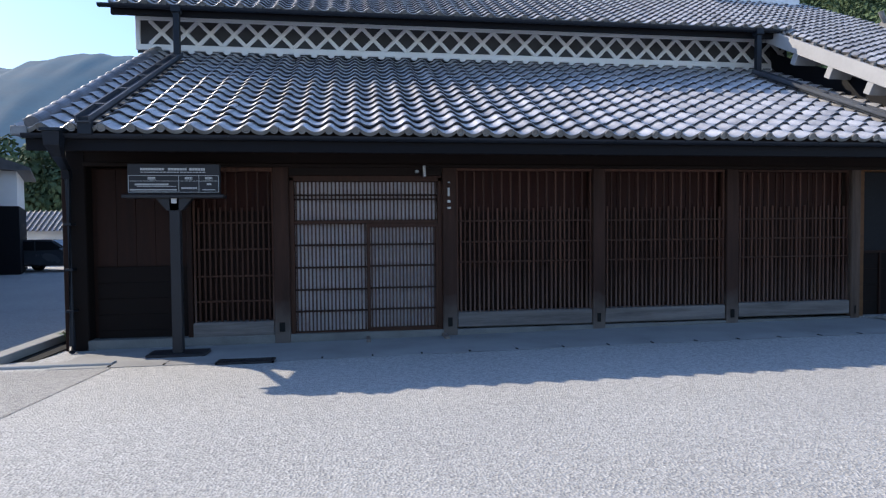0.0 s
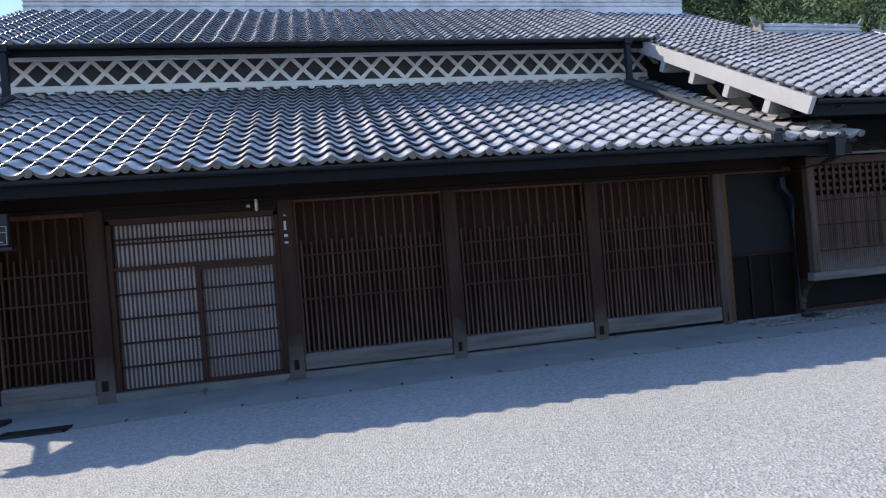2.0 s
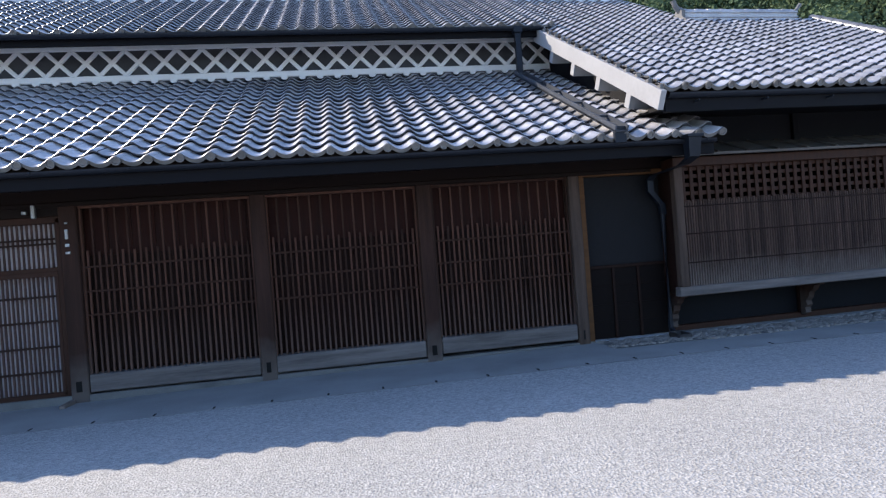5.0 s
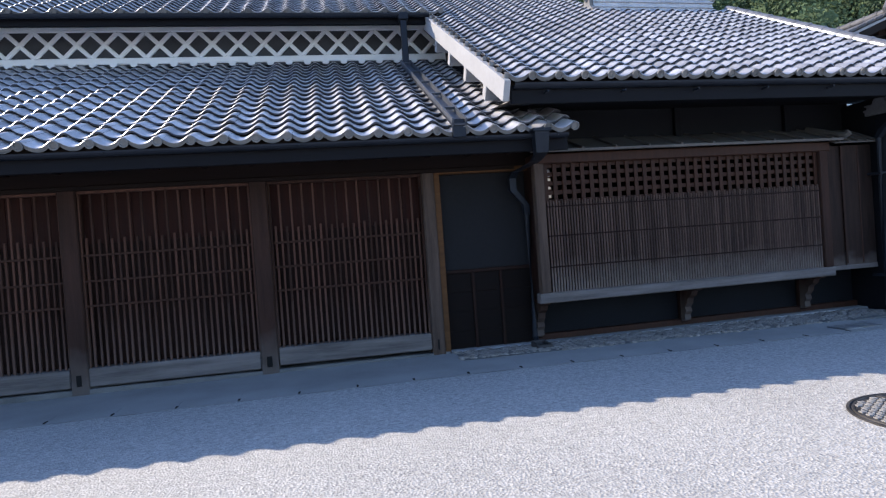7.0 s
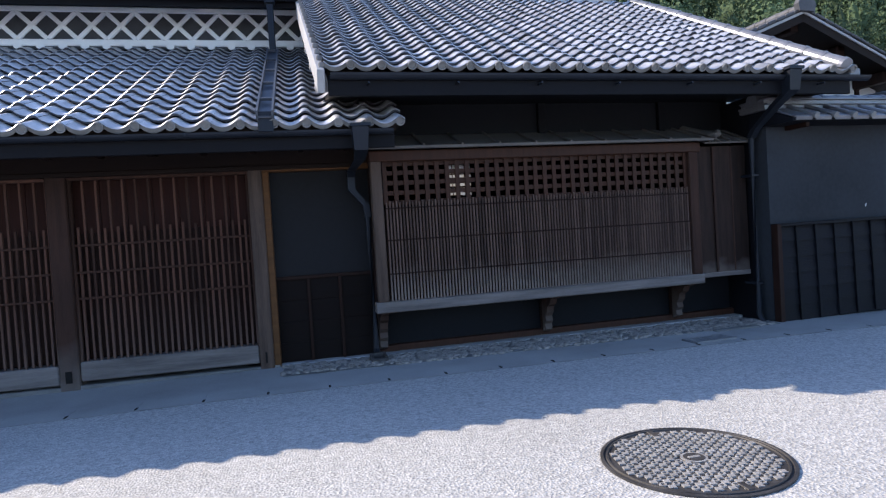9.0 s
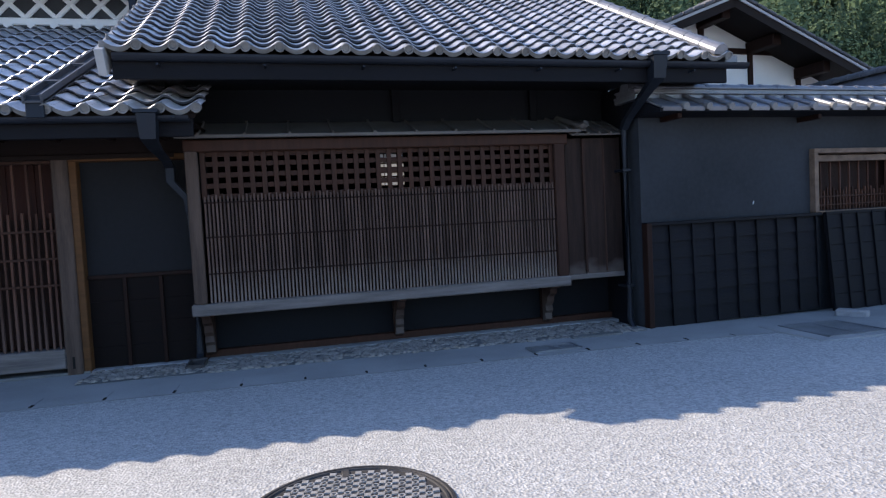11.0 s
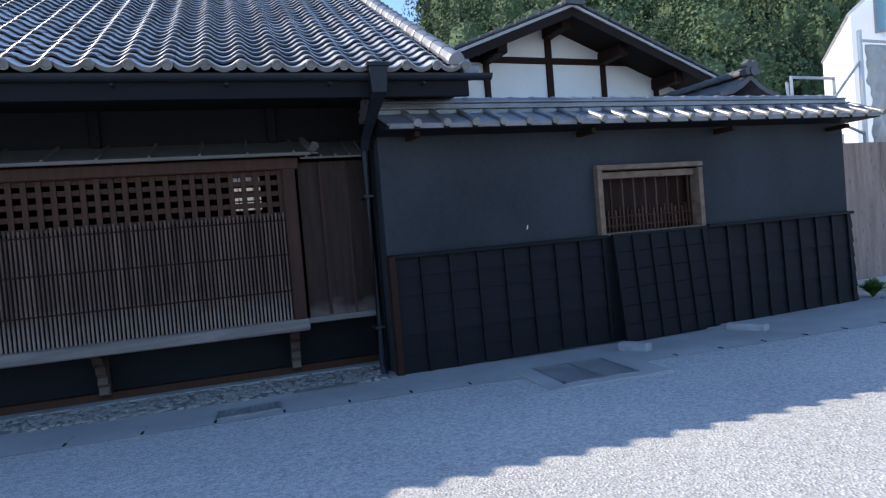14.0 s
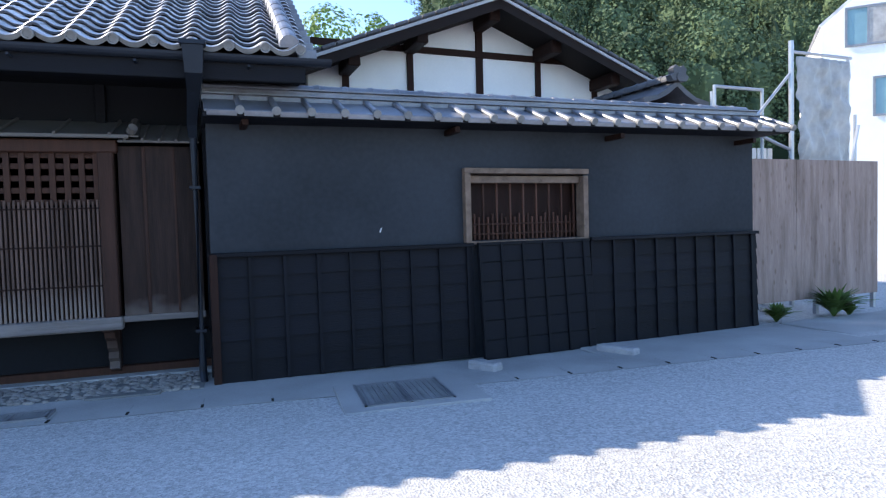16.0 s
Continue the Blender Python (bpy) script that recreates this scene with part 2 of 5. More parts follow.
M_RUBBER = material("tyre_rubber", (0.02, 0.02, 0.02), 0.85, var=0.2)
M_WINGLASS = material("bluish_window_glass", (0.20, 0.33, 0.38), 0.15, var=0.1, bump=0)
M_BARK = material("bark", (0.09, 0.07, 0.05), 0.9, var=0.4, scale=5, fine=30, bump=0.4)
M_STONE = material("rough_granite", (0.33, 0.33, 0.34), 0.85, var=0.35, scale=6, fine=70, bump=0.4)


# ---- mesh helpers ----
def mesh_of(name, verts, faces, mats, index=None, smooth=False):
    me = bpy.data.meshes.new(name)
    me.from_pydata([tuple(v) for v in verts], [], faces)
    for m in (mats if isinstance(mats, (list, tuple)) else [mats]):
        me.materials.append(m)
    if index is not None:
        me.polygons.foreach_set("material_index", index)
    if smooth:
        me.polygons.foreach_set("use_smooth", [True] * len(me.polygons))
    me.update()
    return me


BOXF = [(0, 3, 2, 1), (4, 5, 6, 7), (0, 1, 5, 4), (1, 2, 6, 5), (2, 3, 7, 6), (3, 0, 4, 7)]


def box_verts(a, b):
    (x0, y0, z0), (x1, y1, z1) = a, b
    return [(x0, y0, z0), (x1, y0, z0), (x1, y1, z0), (x0, y1, z0), (x0, y0, z1), (x1, y0, z1), (x1, y1, z1), (x0, y1, z1)]


def boxes_mesh(name, boxes, mat, bevel=0.0):
    vs, fs = [], []
    for a, b in boxes:
        k = len(vs)
        vs += box_verts(a, b)
        fs += [tuple(k + i for i in f) for f in BOXF]
    me = mesh_of(name, vs, fs, mat)
    if bevel:
        bm = bmesh.new()
        bm.from_mesh(me)
        bmesh.ops.bevel(bm, geom=list(bm.edges), offset=bevel, segments=1, affect="EDGES")
        bm.to_mesh(me)
        bm.free()
    return me


def part(name, me, parent, m=None):
    ob = new(name, me)
    ob.parent = parent
    if m is not None:
        ob.matrix_basis = m
    return ob


def box_part(name, a, b, mat, parent, bevel=0.006):
    return part(name, boxes_mesh(name, [(a, b)], mat, bevel), parent)


def thing(name, m, label, category, group="", kind=""):
    ob = new(name)
    ob.empty_display_size = 0.2
    ob.matrix_basis = m
    return tagged(ob, label, category, group, kind)


def tube_mesh(name, pts, r, mat, seg=10, cap=True):
    """A round pipe through the points."""
    pts = [Vector(p) for p in pts]
    vs, fs = [], []
    for i, p in enumerate(pts):
        d = (pts[min(i + 1, len(pts) - 1)] - pts[max(i - 1, 0)]).normalized()
        q = d.to_track_quat("Z", "Y")
        for k in range(seg):
            a = 2 * math.pi * k / seg
            vs.append(p + q @ Vector((r * math.cos(a), r * math.sin(a), 0)))
    for i in range(len(pts) - 1):
        for k in range(seg):
            k2 = (k + 1) % seg
            fs.append((i * seg + k, i * seg + k2, (i + 1) * seg + k2, (i + 1) * seg + k))
    if cap:
        fs.append(tuple(range(seg - 1, -1, -1)))
        fs.append(tuple(range((len(pts) - 1) * seg, len(pts) * seg)))
    return mesh_of(name, vs, fs, mat, smooth=False)


def prism_mesh(name, outline, y0, y1, mat):
    """An outline in x and z, drawn out from y0 to y1."""
    k = len(outline)
    vs = [(x, y0, z) for x, z in outline] + [(x, y1, z) for x, z in outline]
    fs = [tuple(range(k)), tuple(range(2 * k - 1, k - 1, -1))]
    fs += [(i, k + i, k + (i + 1) % k, (i + 1) % k) for i in range(k)]
    return mesh_of(name, vs, fs, mat)


def gutter_mesh(name, length, r, mat):
    """A half-round gutter along x, open above."""
    vs, fs = [], []
    n = 8
    for x in (0.0, length):
        for rr in (r, r - 0.006):
            for k in range(n + 1):
                a = math.pi + math.pi * k / n
                vs.append((x, rr * math.cos(a), rr * math.sin(a)))
    m = n + 1
    for k in range(n):
        fs.append((k, k + 1, 2 * m + k + 1, 2 * m + k))
        fs.append((m + k, 3 * m + k, 3 * m + k + 1, m + k + 1))
        fs += [(k, m + k, m + k + 1, k + 1), (2 * m + k, 2 * m + k + 1, 3 * m + k + 1, 3 * m + k)]
    fs += [(0, 2 * m, 3 * m, m), (n, m + n, 3 * m + n, 2 * m + n)]
    return mesh_of(name, vs, fs, mat)


# ---- roof tiles ----
TW, TL, TS = 0.30, 0.277, 0.19


def roll(s):
    """Height of the pantile across its width: a wide hollow, then the round roll, meeting at one slope."""
    if s < 0.68:
        u = s / 0.68
        return 0.025 - 0.18 * u * (1 - u)
    u = (s - 0.68) / 0.32
    return 0.025 + 0.0847 * u * (1 - u)


def tile_mesh(name, eave=False, length=TL):
    n = 12
    vs, fs, mi = [], [], []
    lip = 0.052 if eave else 0.030
    for k in range(n + 1):
        s = k / n
        x, h = s * TW, roll(s)
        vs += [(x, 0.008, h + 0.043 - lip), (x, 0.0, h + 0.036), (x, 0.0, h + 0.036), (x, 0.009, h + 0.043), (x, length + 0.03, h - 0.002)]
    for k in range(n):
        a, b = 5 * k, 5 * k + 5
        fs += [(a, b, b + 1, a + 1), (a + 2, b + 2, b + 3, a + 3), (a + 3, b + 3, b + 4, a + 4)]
        # inner courses get the dark lip that stands for shade under each step
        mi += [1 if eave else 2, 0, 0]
    if eave:
        # the round end of the roll, with its rim
        cx, cz = 0.84 * TW, 0.042
        for r, y in ((0.046, 0.03), (0.046, -0.022), (0.034, -0.022), (0.030, -0.008)):
            for k in range(14):
                a = 2 * math.pi * k / 14
                vs.append((cx + r * math.cos(a), y, cz + r * math.sin(a)))
        o = 5 * (n + 1)
        for ring in range(3):
            for k in range(14):
                k2 = (k + 1) % 14
                fs.append((o + 14 * ring + k, o + 14 * ring + k2, o + 14 * ring + 14 + k2, o + 14 * ring + 14 + k))
                mi.append(1)
        fs.append(tuple(o + 42 + k for k in range(14)))
        mi.append(1)
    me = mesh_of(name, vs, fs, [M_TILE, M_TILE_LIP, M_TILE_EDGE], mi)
    me.polygons.foreach_set("use_smooth", [i < 3 * n for i in range(len(fs))])
    me.update()
    return me


LONG = (tile_mesh("tile"), tile_mesh("eave_tile", True), TL)
SHORT = (tile_mesh("tile", False, TS), tile_mesh("eave_tile", True, TS), TS)


def lay_tiles(parent, frame_m, cols, rows, keep, near, size=LONG):
    """Courses of pantiles on a slope: x across, y up the slope, z out of it. near(i, j) says which are pieces of their own; the rest are joined."""
    plain, edge, length = size
    tv = np.array([v.co[:] for v in plain.vertices])
    tf = [tuple(p.vertices) for p in plain.polygons]
    allv, allf, count = [], [], 0
    rnd = random.Random(7)
    rot = np.array(frame_m.to_3x3())
    org = np.array(frame_m.translation)
    for j in range(rows):
        for i in range(cols):
            if not keep(i, j):
                continue
            dx, dy, dz = rnd.uniform(-.003, .003), rnd.uniform(-.005, .005), rnd.uniform(0, .005)
            place = (i * TW + dx, j * length + dy, dz)
            if j == 0:
                part("eave_tile", edge, parent, frame_m @ Matrix.Translation((place[0], place[1], 0.0)))
            elif near(i, j):
                part("tile", plain, parent, frame_m @ Matrix.Translation(place) @ pose(0, 0, 0, rnd.uniform(-.4, .4), rnd.uniform(-.4, .4), rnd.uniform(-.5, .5)))
            else:
                allv.append((tv + np.array(place)) @ rot.T + org)
                allf += [tuple(count + k for k in f) for f in tf]
                count += len(tv)
    if allv:
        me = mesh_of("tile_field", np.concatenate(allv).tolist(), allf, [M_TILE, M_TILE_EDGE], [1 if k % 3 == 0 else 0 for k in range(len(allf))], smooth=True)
        tagged(part("tile_field", me, parent), kind="stuff")


def slope_frame(x, y, z, pitch):
    return Matrix.Translation((x, y, z)) @ pose(0, 0, 0, math.degrees(math.atan(pitch)))


def cap_row(parent, a, b, r, step, mat=None):
    """A row of round cap tiles from a to b, each overlapping the next."""
    a, b = Vector(a), Vector(b)
    d = b - a
    count = max(1, round(d.length / step))
    q = d.to_track_quat("Y", "Z").to_matrix().to_4x4()
    vs, fs = [], []
    n = 10
    L = d.length / count
    for y, rr in ((-0.01, r), (0.04, r + 0.008), (0.05, r), (L, r * 0.93)):
        for k in range(n + 1):
            t = math.pi * (-0.1 + 1.2 * k / n)
            vs.append((rr * math.cos(t), y, rr * math.sin(t)))
    for g in range(3):
        for k in range(n):
            fs.append((g * (n + 1) + k, g * (n + 1) + k + 1, (g + 1) * (n + 1) + k + 1, (g + 1) * (n + 1) + k))
    fs.append(tuple(range(n, -1, -1)))
    me = mesh_of("cap_tile", vs, fs, mat or M_TILE)
    for i in range(count):
        part("cap_tile", me, parent, Matrix.Translation(a + d * (i / count)) @ q)


SLATS = {}


def slat(parent, name, x, y, z, w, d, h, mat):
    """One slat of a lattice; slats of one size share a mesh."""
    key = (name, round(w, 4), round(d, 4), round(h, 4), mat.name)
    if key not in SLATS:
        SLATS[key] = boxes_mesh(name, [((-w / 2, -d / 2, 0), (w / 2, d / 2, h))], mat, 0.0025)
    return part(name, SLATS[key], parent, Matrix.Translation((x, y, z)))


# ---- ground ----
def base_level(x):
    pts = ((-6, -0.15), (-1, -0.14), (3, -0.09), (7.3, -0.05), (13.4, -0.06), (16, -0.12), (21, -0.12), (26, -0.10))
    if x <= pts[0][0]:
        return pts[0][1]
    for (a, za), (b, zb) in zip(pts, pts[1:]):
        if x <= b:
            return za + (zb - za) * (x - a) / (b - a)
    return pts[-1][1]


def gz(x, y):
    return base_level(x) * min(1.0, max(0.0, (y - 4.4) / 3.4)) - 0.02 * min(20.0, max(0.0, y - 12.0))


def build_ground():
    xs = [-900, -300, -120, -60, -30, -15] + [-10 + 0.5 * i for i in range(81)] + [35, 45, 70, 140, 300, 900]
    ys = [-900, -300, -100, -40, -20, -10, -5, 0, 2, 4, 4.4, 5, 5.6, 6.2, 6.7, 7.2, 7.8, 8.5, 10, 14, 20, 30, 60, 120, 300, 900]
    vs = [(x, y, gz(x, y)) for y in ys for x in xs]
    w = len(xs)
    fs = [(j * w + i, j * w + i + 1, (j + 1) * w + i + 1, (j + 1) * w + i) for j in range(len(ys) - 1) for i in range(w - 1)]
    return tagged(new("ground", mesh_of("ground", vs, fs, M_ROAD)), "pale grey chip-sealed asphalt street", "road", kind="structure")


ground = build_ground()


def strip(name, x0, x1, y0f, y1f, lift, mat, label, step=0.5, thick=0.03):
    """A flat strip laid on the ground, following it."""
    n = max(1, int((x1 - x0) / step))
    vs, fs = [], []
    for i in range(n + 1):
        x = x0 + (x1 - x0) * i / n
        ya, yb = y0f(x), y1f(x)
        za, zb = gz(x, ya) + lift, gz(x, yb) + lift
        vs += [(x, ya, za - thick - 0.02), (x, ya, za), (x, yb, zb)]
    for i in range(n):
        a, b = 3 * i, 3 * i + 3
        fs += [(a, b, b + 1, a + 1), (a + 1, b + 1, b + 2, a + 2)]
    return tagged(new(name, mesh_of(name, vs, fs, mat)), label, "pavement", kind="structure")


def wall_y(x):
    return 7.56 + (x - 13.4) * 0.1073


def front_y(x):
    return 6.74 if x < 13.0 else 6.74 + (x - 13.0) * 0.0


def side_street():
    """The greyer worn asphalt of the side street, joined to the pale street at a straight seam."""
    vs, fs = [], []
    for xs, ys in (((-40, -20, -10, -6, -2.55), (-10, -5, 0, 2, 4.4, 5, 5.6, 6.2, 6.70)), ((-40, -20, -10, -6, -4.06), (6.70, 7.2, 7.8, 8.5, 10, 14, 20, 30, 40))):
        k, w = len(vs), len(xs)
        vs += [(x, y, gz(x, y) + 0.004) for y in ys for x in xs]
        fs += [(k + j * w + i, k + j * w + i + 1, k + (j + 1) * w + i + 1, k + (j + 1) * w + i) for j in range(len(ys) - 1) for i in range(w - 1)]
    tagged(new("road", mesh_of("road", vs, fs, M_ASPHALT)), "worn darker grey asphalt of the side street", "road", kind="structure")


side_street()
strip("pavement", -3.2, 20.6, lambda x: 6.72, lambda x: 8.2 if x < 13.3 else wall_y(x) + 0.1, 0.006, M_CONC, "smooth grey concrete apron in front of the houses")

# gutter blocks with drain notches along the apron's edge
apron = thing("kerb_drain", Matrix.Identity(4), "row of concrete drain blocks with small dark notches", "drain", kind="structure")
block = boxes_mesh("drain_block", [((0.004, 0, -0.06), (0.546, 0.30, 0.0085))], M_CONC, 0.002)
notch = boxes_mesh("drain_notch", [((-0.010, 0, -0.02), (0.010, 0.07, 0.013))], M_SLOT, 0.0)
for i in range(43):
    bx = -2.6 + 0.55 * i
    part("drain_block", block, apron, Matrix.Translation((bx, 6.72, gz(bx + .27, 6.8))))
    part("drain_notch", notch, apron, Matrix.Translation((bx, 6.735, gz(bx, 6.76))))


# ---- first house ----
FY = 8.05
BASE = -0.16
house1 = thing("house", Matrix.Identity(4), "old dark timber merchant house with lattice front and grey tiled roofs", "house")
h1wall = part("wall", boxes_mesh("wall", [
    ((-3.45, 8.24, BASE), (-0.95, 8.40, 2.5)), ((1.2, 8.24, BASE), (8.4, 8.40, 2.5)), ((-0.95, 8.30, 1.95), (1.2, 8.40, 2.5)),
    ((-3.45, 8.40, BASE), (-3.30, 15.0, 3.0)), ((8.25, 8.40, BASE), (8.4, 15.0, 2.9)),
    ((-3.60, 11.30, 3.9), (8.6, 11.45, 5.2)), ((-3.6, 11.45, 3.0), (-3.45, 15.0, 5.2)), ((-3.45, 14.85, BASE), (8.4, 15.0, 5.2))], M_DARKWALL), house1)
tagged(h1wall, "black plastered wall behind the lattices")
box_part("plinth", (-3.3, 7.98, -0.3), (7.36, 8.24, -0.02), M_CONC_DARK, house1)
box_part("header_beam", (-3.5, 7.99, 2.16), (8.5, 8.24, 2.36), M_WOOD_X, house1)
box_part("lintel", (-3.3, 7.965, 2.12), (8.3, 8.05, 2.17), M_WOOD_X, house1)
for x0, x1 in ((-1.06, -0.86), (1.12, 1.31), (3.20, 3.38), (5.18, 5.37), (7.15, 7.30)):
    box_part("post", (x0, 7.97, -0.14 if x0 < 2 else -0.09), (x1, 8.20, 2.13), M_POST_PALE if x0 > 7 else M_POST, house1, 0.012)
    # a black block on the post's face paints the dark of the socket
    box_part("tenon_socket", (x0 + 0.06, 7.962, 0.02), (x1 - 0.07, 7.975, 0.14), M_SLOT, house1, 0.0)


def lattice_bay(x0, x1, z0, z1, half, rails, wood=M_SLAT):
    """A street lattice: full slats, short slats between them, rails, sill and the boarding behind."""
    bay = box_part("lattice_bay", (x0, 8.19, z0), (x1, 8.22, z1), M_WOOD, house1)
    part("backing_board", boxes_mesh("backing_board", [((x0 + 0.26 * i, 8.172, half - 0.05), (min(x1, x0 + 0.26 * i + 0.255), 8.185, z1)) for i in range(int((x1 - x0) / 0.26) + 1) if x0 + .26 * i < x1 - .02], M_RED, 0.002), bay)
    part("frame", boxes_mesh("frame", [((x0, 8.02, z1 - 0.03), (x1, 8.08, z1 + 0.02)), ((x0, 8.03, z0), (x0 + 0.025, 8.08, z1)), ((x1 - 0.025, 8.03, z0), (x1, 8.08, z1))], M_SLAT, 0.004), bay)
    n = round((x1 - x0) / 0.064)
    rnd = random.Random(int(x0 * 100))
    for i in range(1, n):
        x = x0 + (x1 - x0) * i / n
        if i % 2 == 0:
            slat(bay, "slat", x, 8.065, z0, 0.022, 0.024, z1 - z0, wood)
        else:
            slat(bay, "slat", x, 8.055 + rnd.uniform(-.003, .003), z0, 0.024, 0.026, round((half - z0 + rnd.uniform(-.012, .012)) * 100) / 100, wood)
    for z in rails:
        part("rail", boxes_mesh("rail", [((x0, 8.036, z - 0.012), (x1, 8.05, z + 0.012))], M_DOORWOOD, 0.002), bay)
    return bay


for bx0, bx1, zs in ((1.31, 3.20, 0.20), (3.37, 5.18, 0.20), (5.37, 7.15, 0.22)):
    lattice_bay(bx0, bx1, zs, 2.12, 1.60, (1.42, 1.14, 0.87))
    part("sill", boxes_mesh("sill", [((bx0 + 0.005, 7.985, zs - 0.20), (bx1 - 0.005, 8.18, zs))], M_GREY_X, 0.012), house1)
lattice_bay(-2.05, -1.06, 0.15, 2.10, 1.62, (1.42, 1.08, 0.74, 0.42), M_DOORWOOD)
part("sill", boxes_mesh("sill", [((-2.06, 7.985, -0.03), (-1.065, 8.18, 0.16))], M_GREY_X, 0.012), house1)

# boarded end bay beside the lattices
bay0 = box_part("board_wall", (-3.3, 8.17, -0.14), (-2.06, 8.23, 2.12), M_WOOD, house1)
for i in range(5):
    part("board", boxes_mesh("board", [((-3.22 + 0.23 * i, 8.15, 0.88), (-3.22 + 0.23 * i + 0.226, 8.172, 2.10))], M_WOOD, 0.002), bay0)
    part("board", boxes_mesh("board", [((-3.22, 8.12, -0.12 + 0.2 * i), (-2.08, 8.16, 0.077 + 0.2 * i))], M_CHAR, 0.001), bay0)
box_part("jamb", (-2.12, 8.0, -0.1), (-2.06, 8.17, 2.12), M_WOOD, house1)
box_part("corner_post", (-3.50, 7.98, -0.15), (-3.28, 8.2, 2.3), M_CHAR, house1, 0.012)
box_part("side_board", (-3.56, 8.0, -0.15), (-3.50, 8.5, 2.2), M_WOOD, house1)


def entrance():
    """The wide latticed door with its low wicket."""
    d = box_part("door", (-0.84, 8.135, -0.10), (1.10, 8.145, 1.96), M_PAPER, house1, 0.0)
    tagged(d, "white paper backing behind close slats")
    fr = [((-0.86, 8.02, -0.10), (-0.80, 8.14, 2.0)), ((1.06, 8.02, -0.10), (1.12, 8.14, 2.0)), ((-0.86, 8.02, 1.945), (1.12, 8.14, 2.02)), ((-0.80, 8.03, 1.395), (1.06, 8.12, 1.445))]
    part("frame", boxes_mesh("frame", fr, M_DOORWOOD, 0.005), d)
    part("head", boxes_mesh("head", [((-0.86, 8.0, 2.02), (1.12, 8.14, 2.13))], M_WOOD_X, 0.004), d)
    part("threshold", boxes_mesh("threshold", [((-0.86, 7.99, -0.14), (1.12, 8.14, -0.05))], M_GREY_X, 0.006), d)
    part("bottom_rail", boxes_mesh("bottom_rail", [((-0.80, 8.05, -0.05), (0.13, 8.11, 0.0)), ((0.13, 8.02, -0.03), (1.06, 8.08, 0.03))], M_DOORWOOD, 0.004), d)
    part("wicket_frame", boxes_mesh("wicket_frame", [((0.12, 8.02, 0.0), (0.165, 8.09, 1.37)), ((1.03, 8.02, 0.0), (1.06, 8.09, 1.37)), ((0.12, 8.015, 1.345), (1.06, 8.09, 1.40))], M_DOORWOOD, 0.004), d)
    rails = [((-0.80, 8.068, z - 0.011), (1.06, 8.08, z + 0.011)) for z in (1.77, 1.715)]
    rails += [((-0.80, 8.06, z - 0.012), (0.12, 8.072, z + 0.012)) for z in (1.12, 0.83, 0.54, 0.26)]
    rails += [((0.165, 8.032, z - 0.012), (1.03, 8.044, z + 0.012)) for z in (1.12, 0.84, 0.55, 0.27)]
    part("rail", boxes_mesh("rail", rails, M_WOOD, 0.002), d)
    for i in range(37):
        slat(d, "slat", -0.78 + 1.82 * i / 36, 8.092, 1.445, 0.021, 0.02, 0.50, M_DOORSLAT)
    for i in range(19):
        slat(d, "slat", -0.78 + 0.88 * i / 18, 8.086, 0.0, 0.021, 0.02, 1.40, M_DOORSLAT)
        slat(d, "slat", 0.185 + 0.83 * i / 18, 8.058, 0.02, 0.021, 0.02, 1.33, M_DOORSLAT)
    part("stop_block", boxes_mesh("stop_block", [((0.10, 7.72, -0.15), (0.15, 8.0, -0.07)), ((1.10, 7.70, -0.15), (1.16, 8.0, -0.06))], M_SLAT2, 0.006), d)


entrance()
# door fittings on the posts
part("nameplate", boxes_mesh("nameplate", [((1.185, 7.955, 1.75), (1.215, 7.972, 1.86))], M_INK, 0.003), house1)
part("stud", boxes_mesh("stud", [((1.18, 7.95, 1.66), (1.225, 7.972, 1.70)), ((1.18, 7.95, 1.58), (1.23, 7.972, 1.61)), ((1.19, 7.95, 1.92), (1.22, 7.972, 1.94))], M_STEEL, 0.005), house1)
part("lamp_bracket", boxes_mesh("lamp_bracket", [((0.86, 7.93, 2.00), (0.90, 7.99, 2.15)), ((0.76, 7.94, 2.05), (0.81, 7.99, 2.09))], M_STEEL, 0.008), house1)

# plastered bay at the joint with the next house
box_part("plaster_panel", (7.36, 8.10, 0.92), (8.5, 8.2, 2.13), M_PANEL, house1, 0.0)
box_part("jamb", (7.30, 7.99, -0.08), (7.37, 8.16, 2.16), M_OCHRE, house1)
box_part("head_board", (7.3, 7.98, 2.10), (8.5, 8.1, 2.16), M_OCHRE, house1)
pan = box_part("board_panel", (7.37, 8.12, -0.05), (8.5, 8.18, 0.92), M_BLACK, house1, 0.0)
for i in range(4):
    part("board", boxes_mesh("board", [((7.37, 8.09, -0.04 + 0.235 * i), (8.45, 8.12, 0.193 + 0.235 * i))], M_CHAR, 0.001), pan)
part("batten", boxes_mesh("batten", [((7.37, 8.06, 0.90), (8.45, 8.1, 0.94)), ((7.70, 8.065, -0.04), (7.735, 8.095, 0.91)), ((8.05, 8.065, -0.04), (8.085, 8.095, 0.91))], M_WOOD, 0.003), pan)
box_part("base_stone", (7.37, 7.98, -0.12), (8.45, 8.2, -0.02), M_STONE, house1)

# lower roof
P1 = 25.1
PT1 = 0.468
R1X0, R1X1 = -3.52, 8.72
roof1 = part("roof", mesh_of("roof", [
    (R1X0 + .05, 7.08, 2.42), (R1X1 - .05, 7.08, 2.42), (R1X1 - .05, 11.3, 4.39), (R1X0 + .05, 11.3, 4.39),
    (R1X0 + .05, 7.08, 2.36), (R1X1 - .05, 7.08, 2.36), (R1X1 - .05, 11.3, 4.33), (R1X0 + .05, 11.3, 4.33)], BOXF, M_WOOD_X), house1)
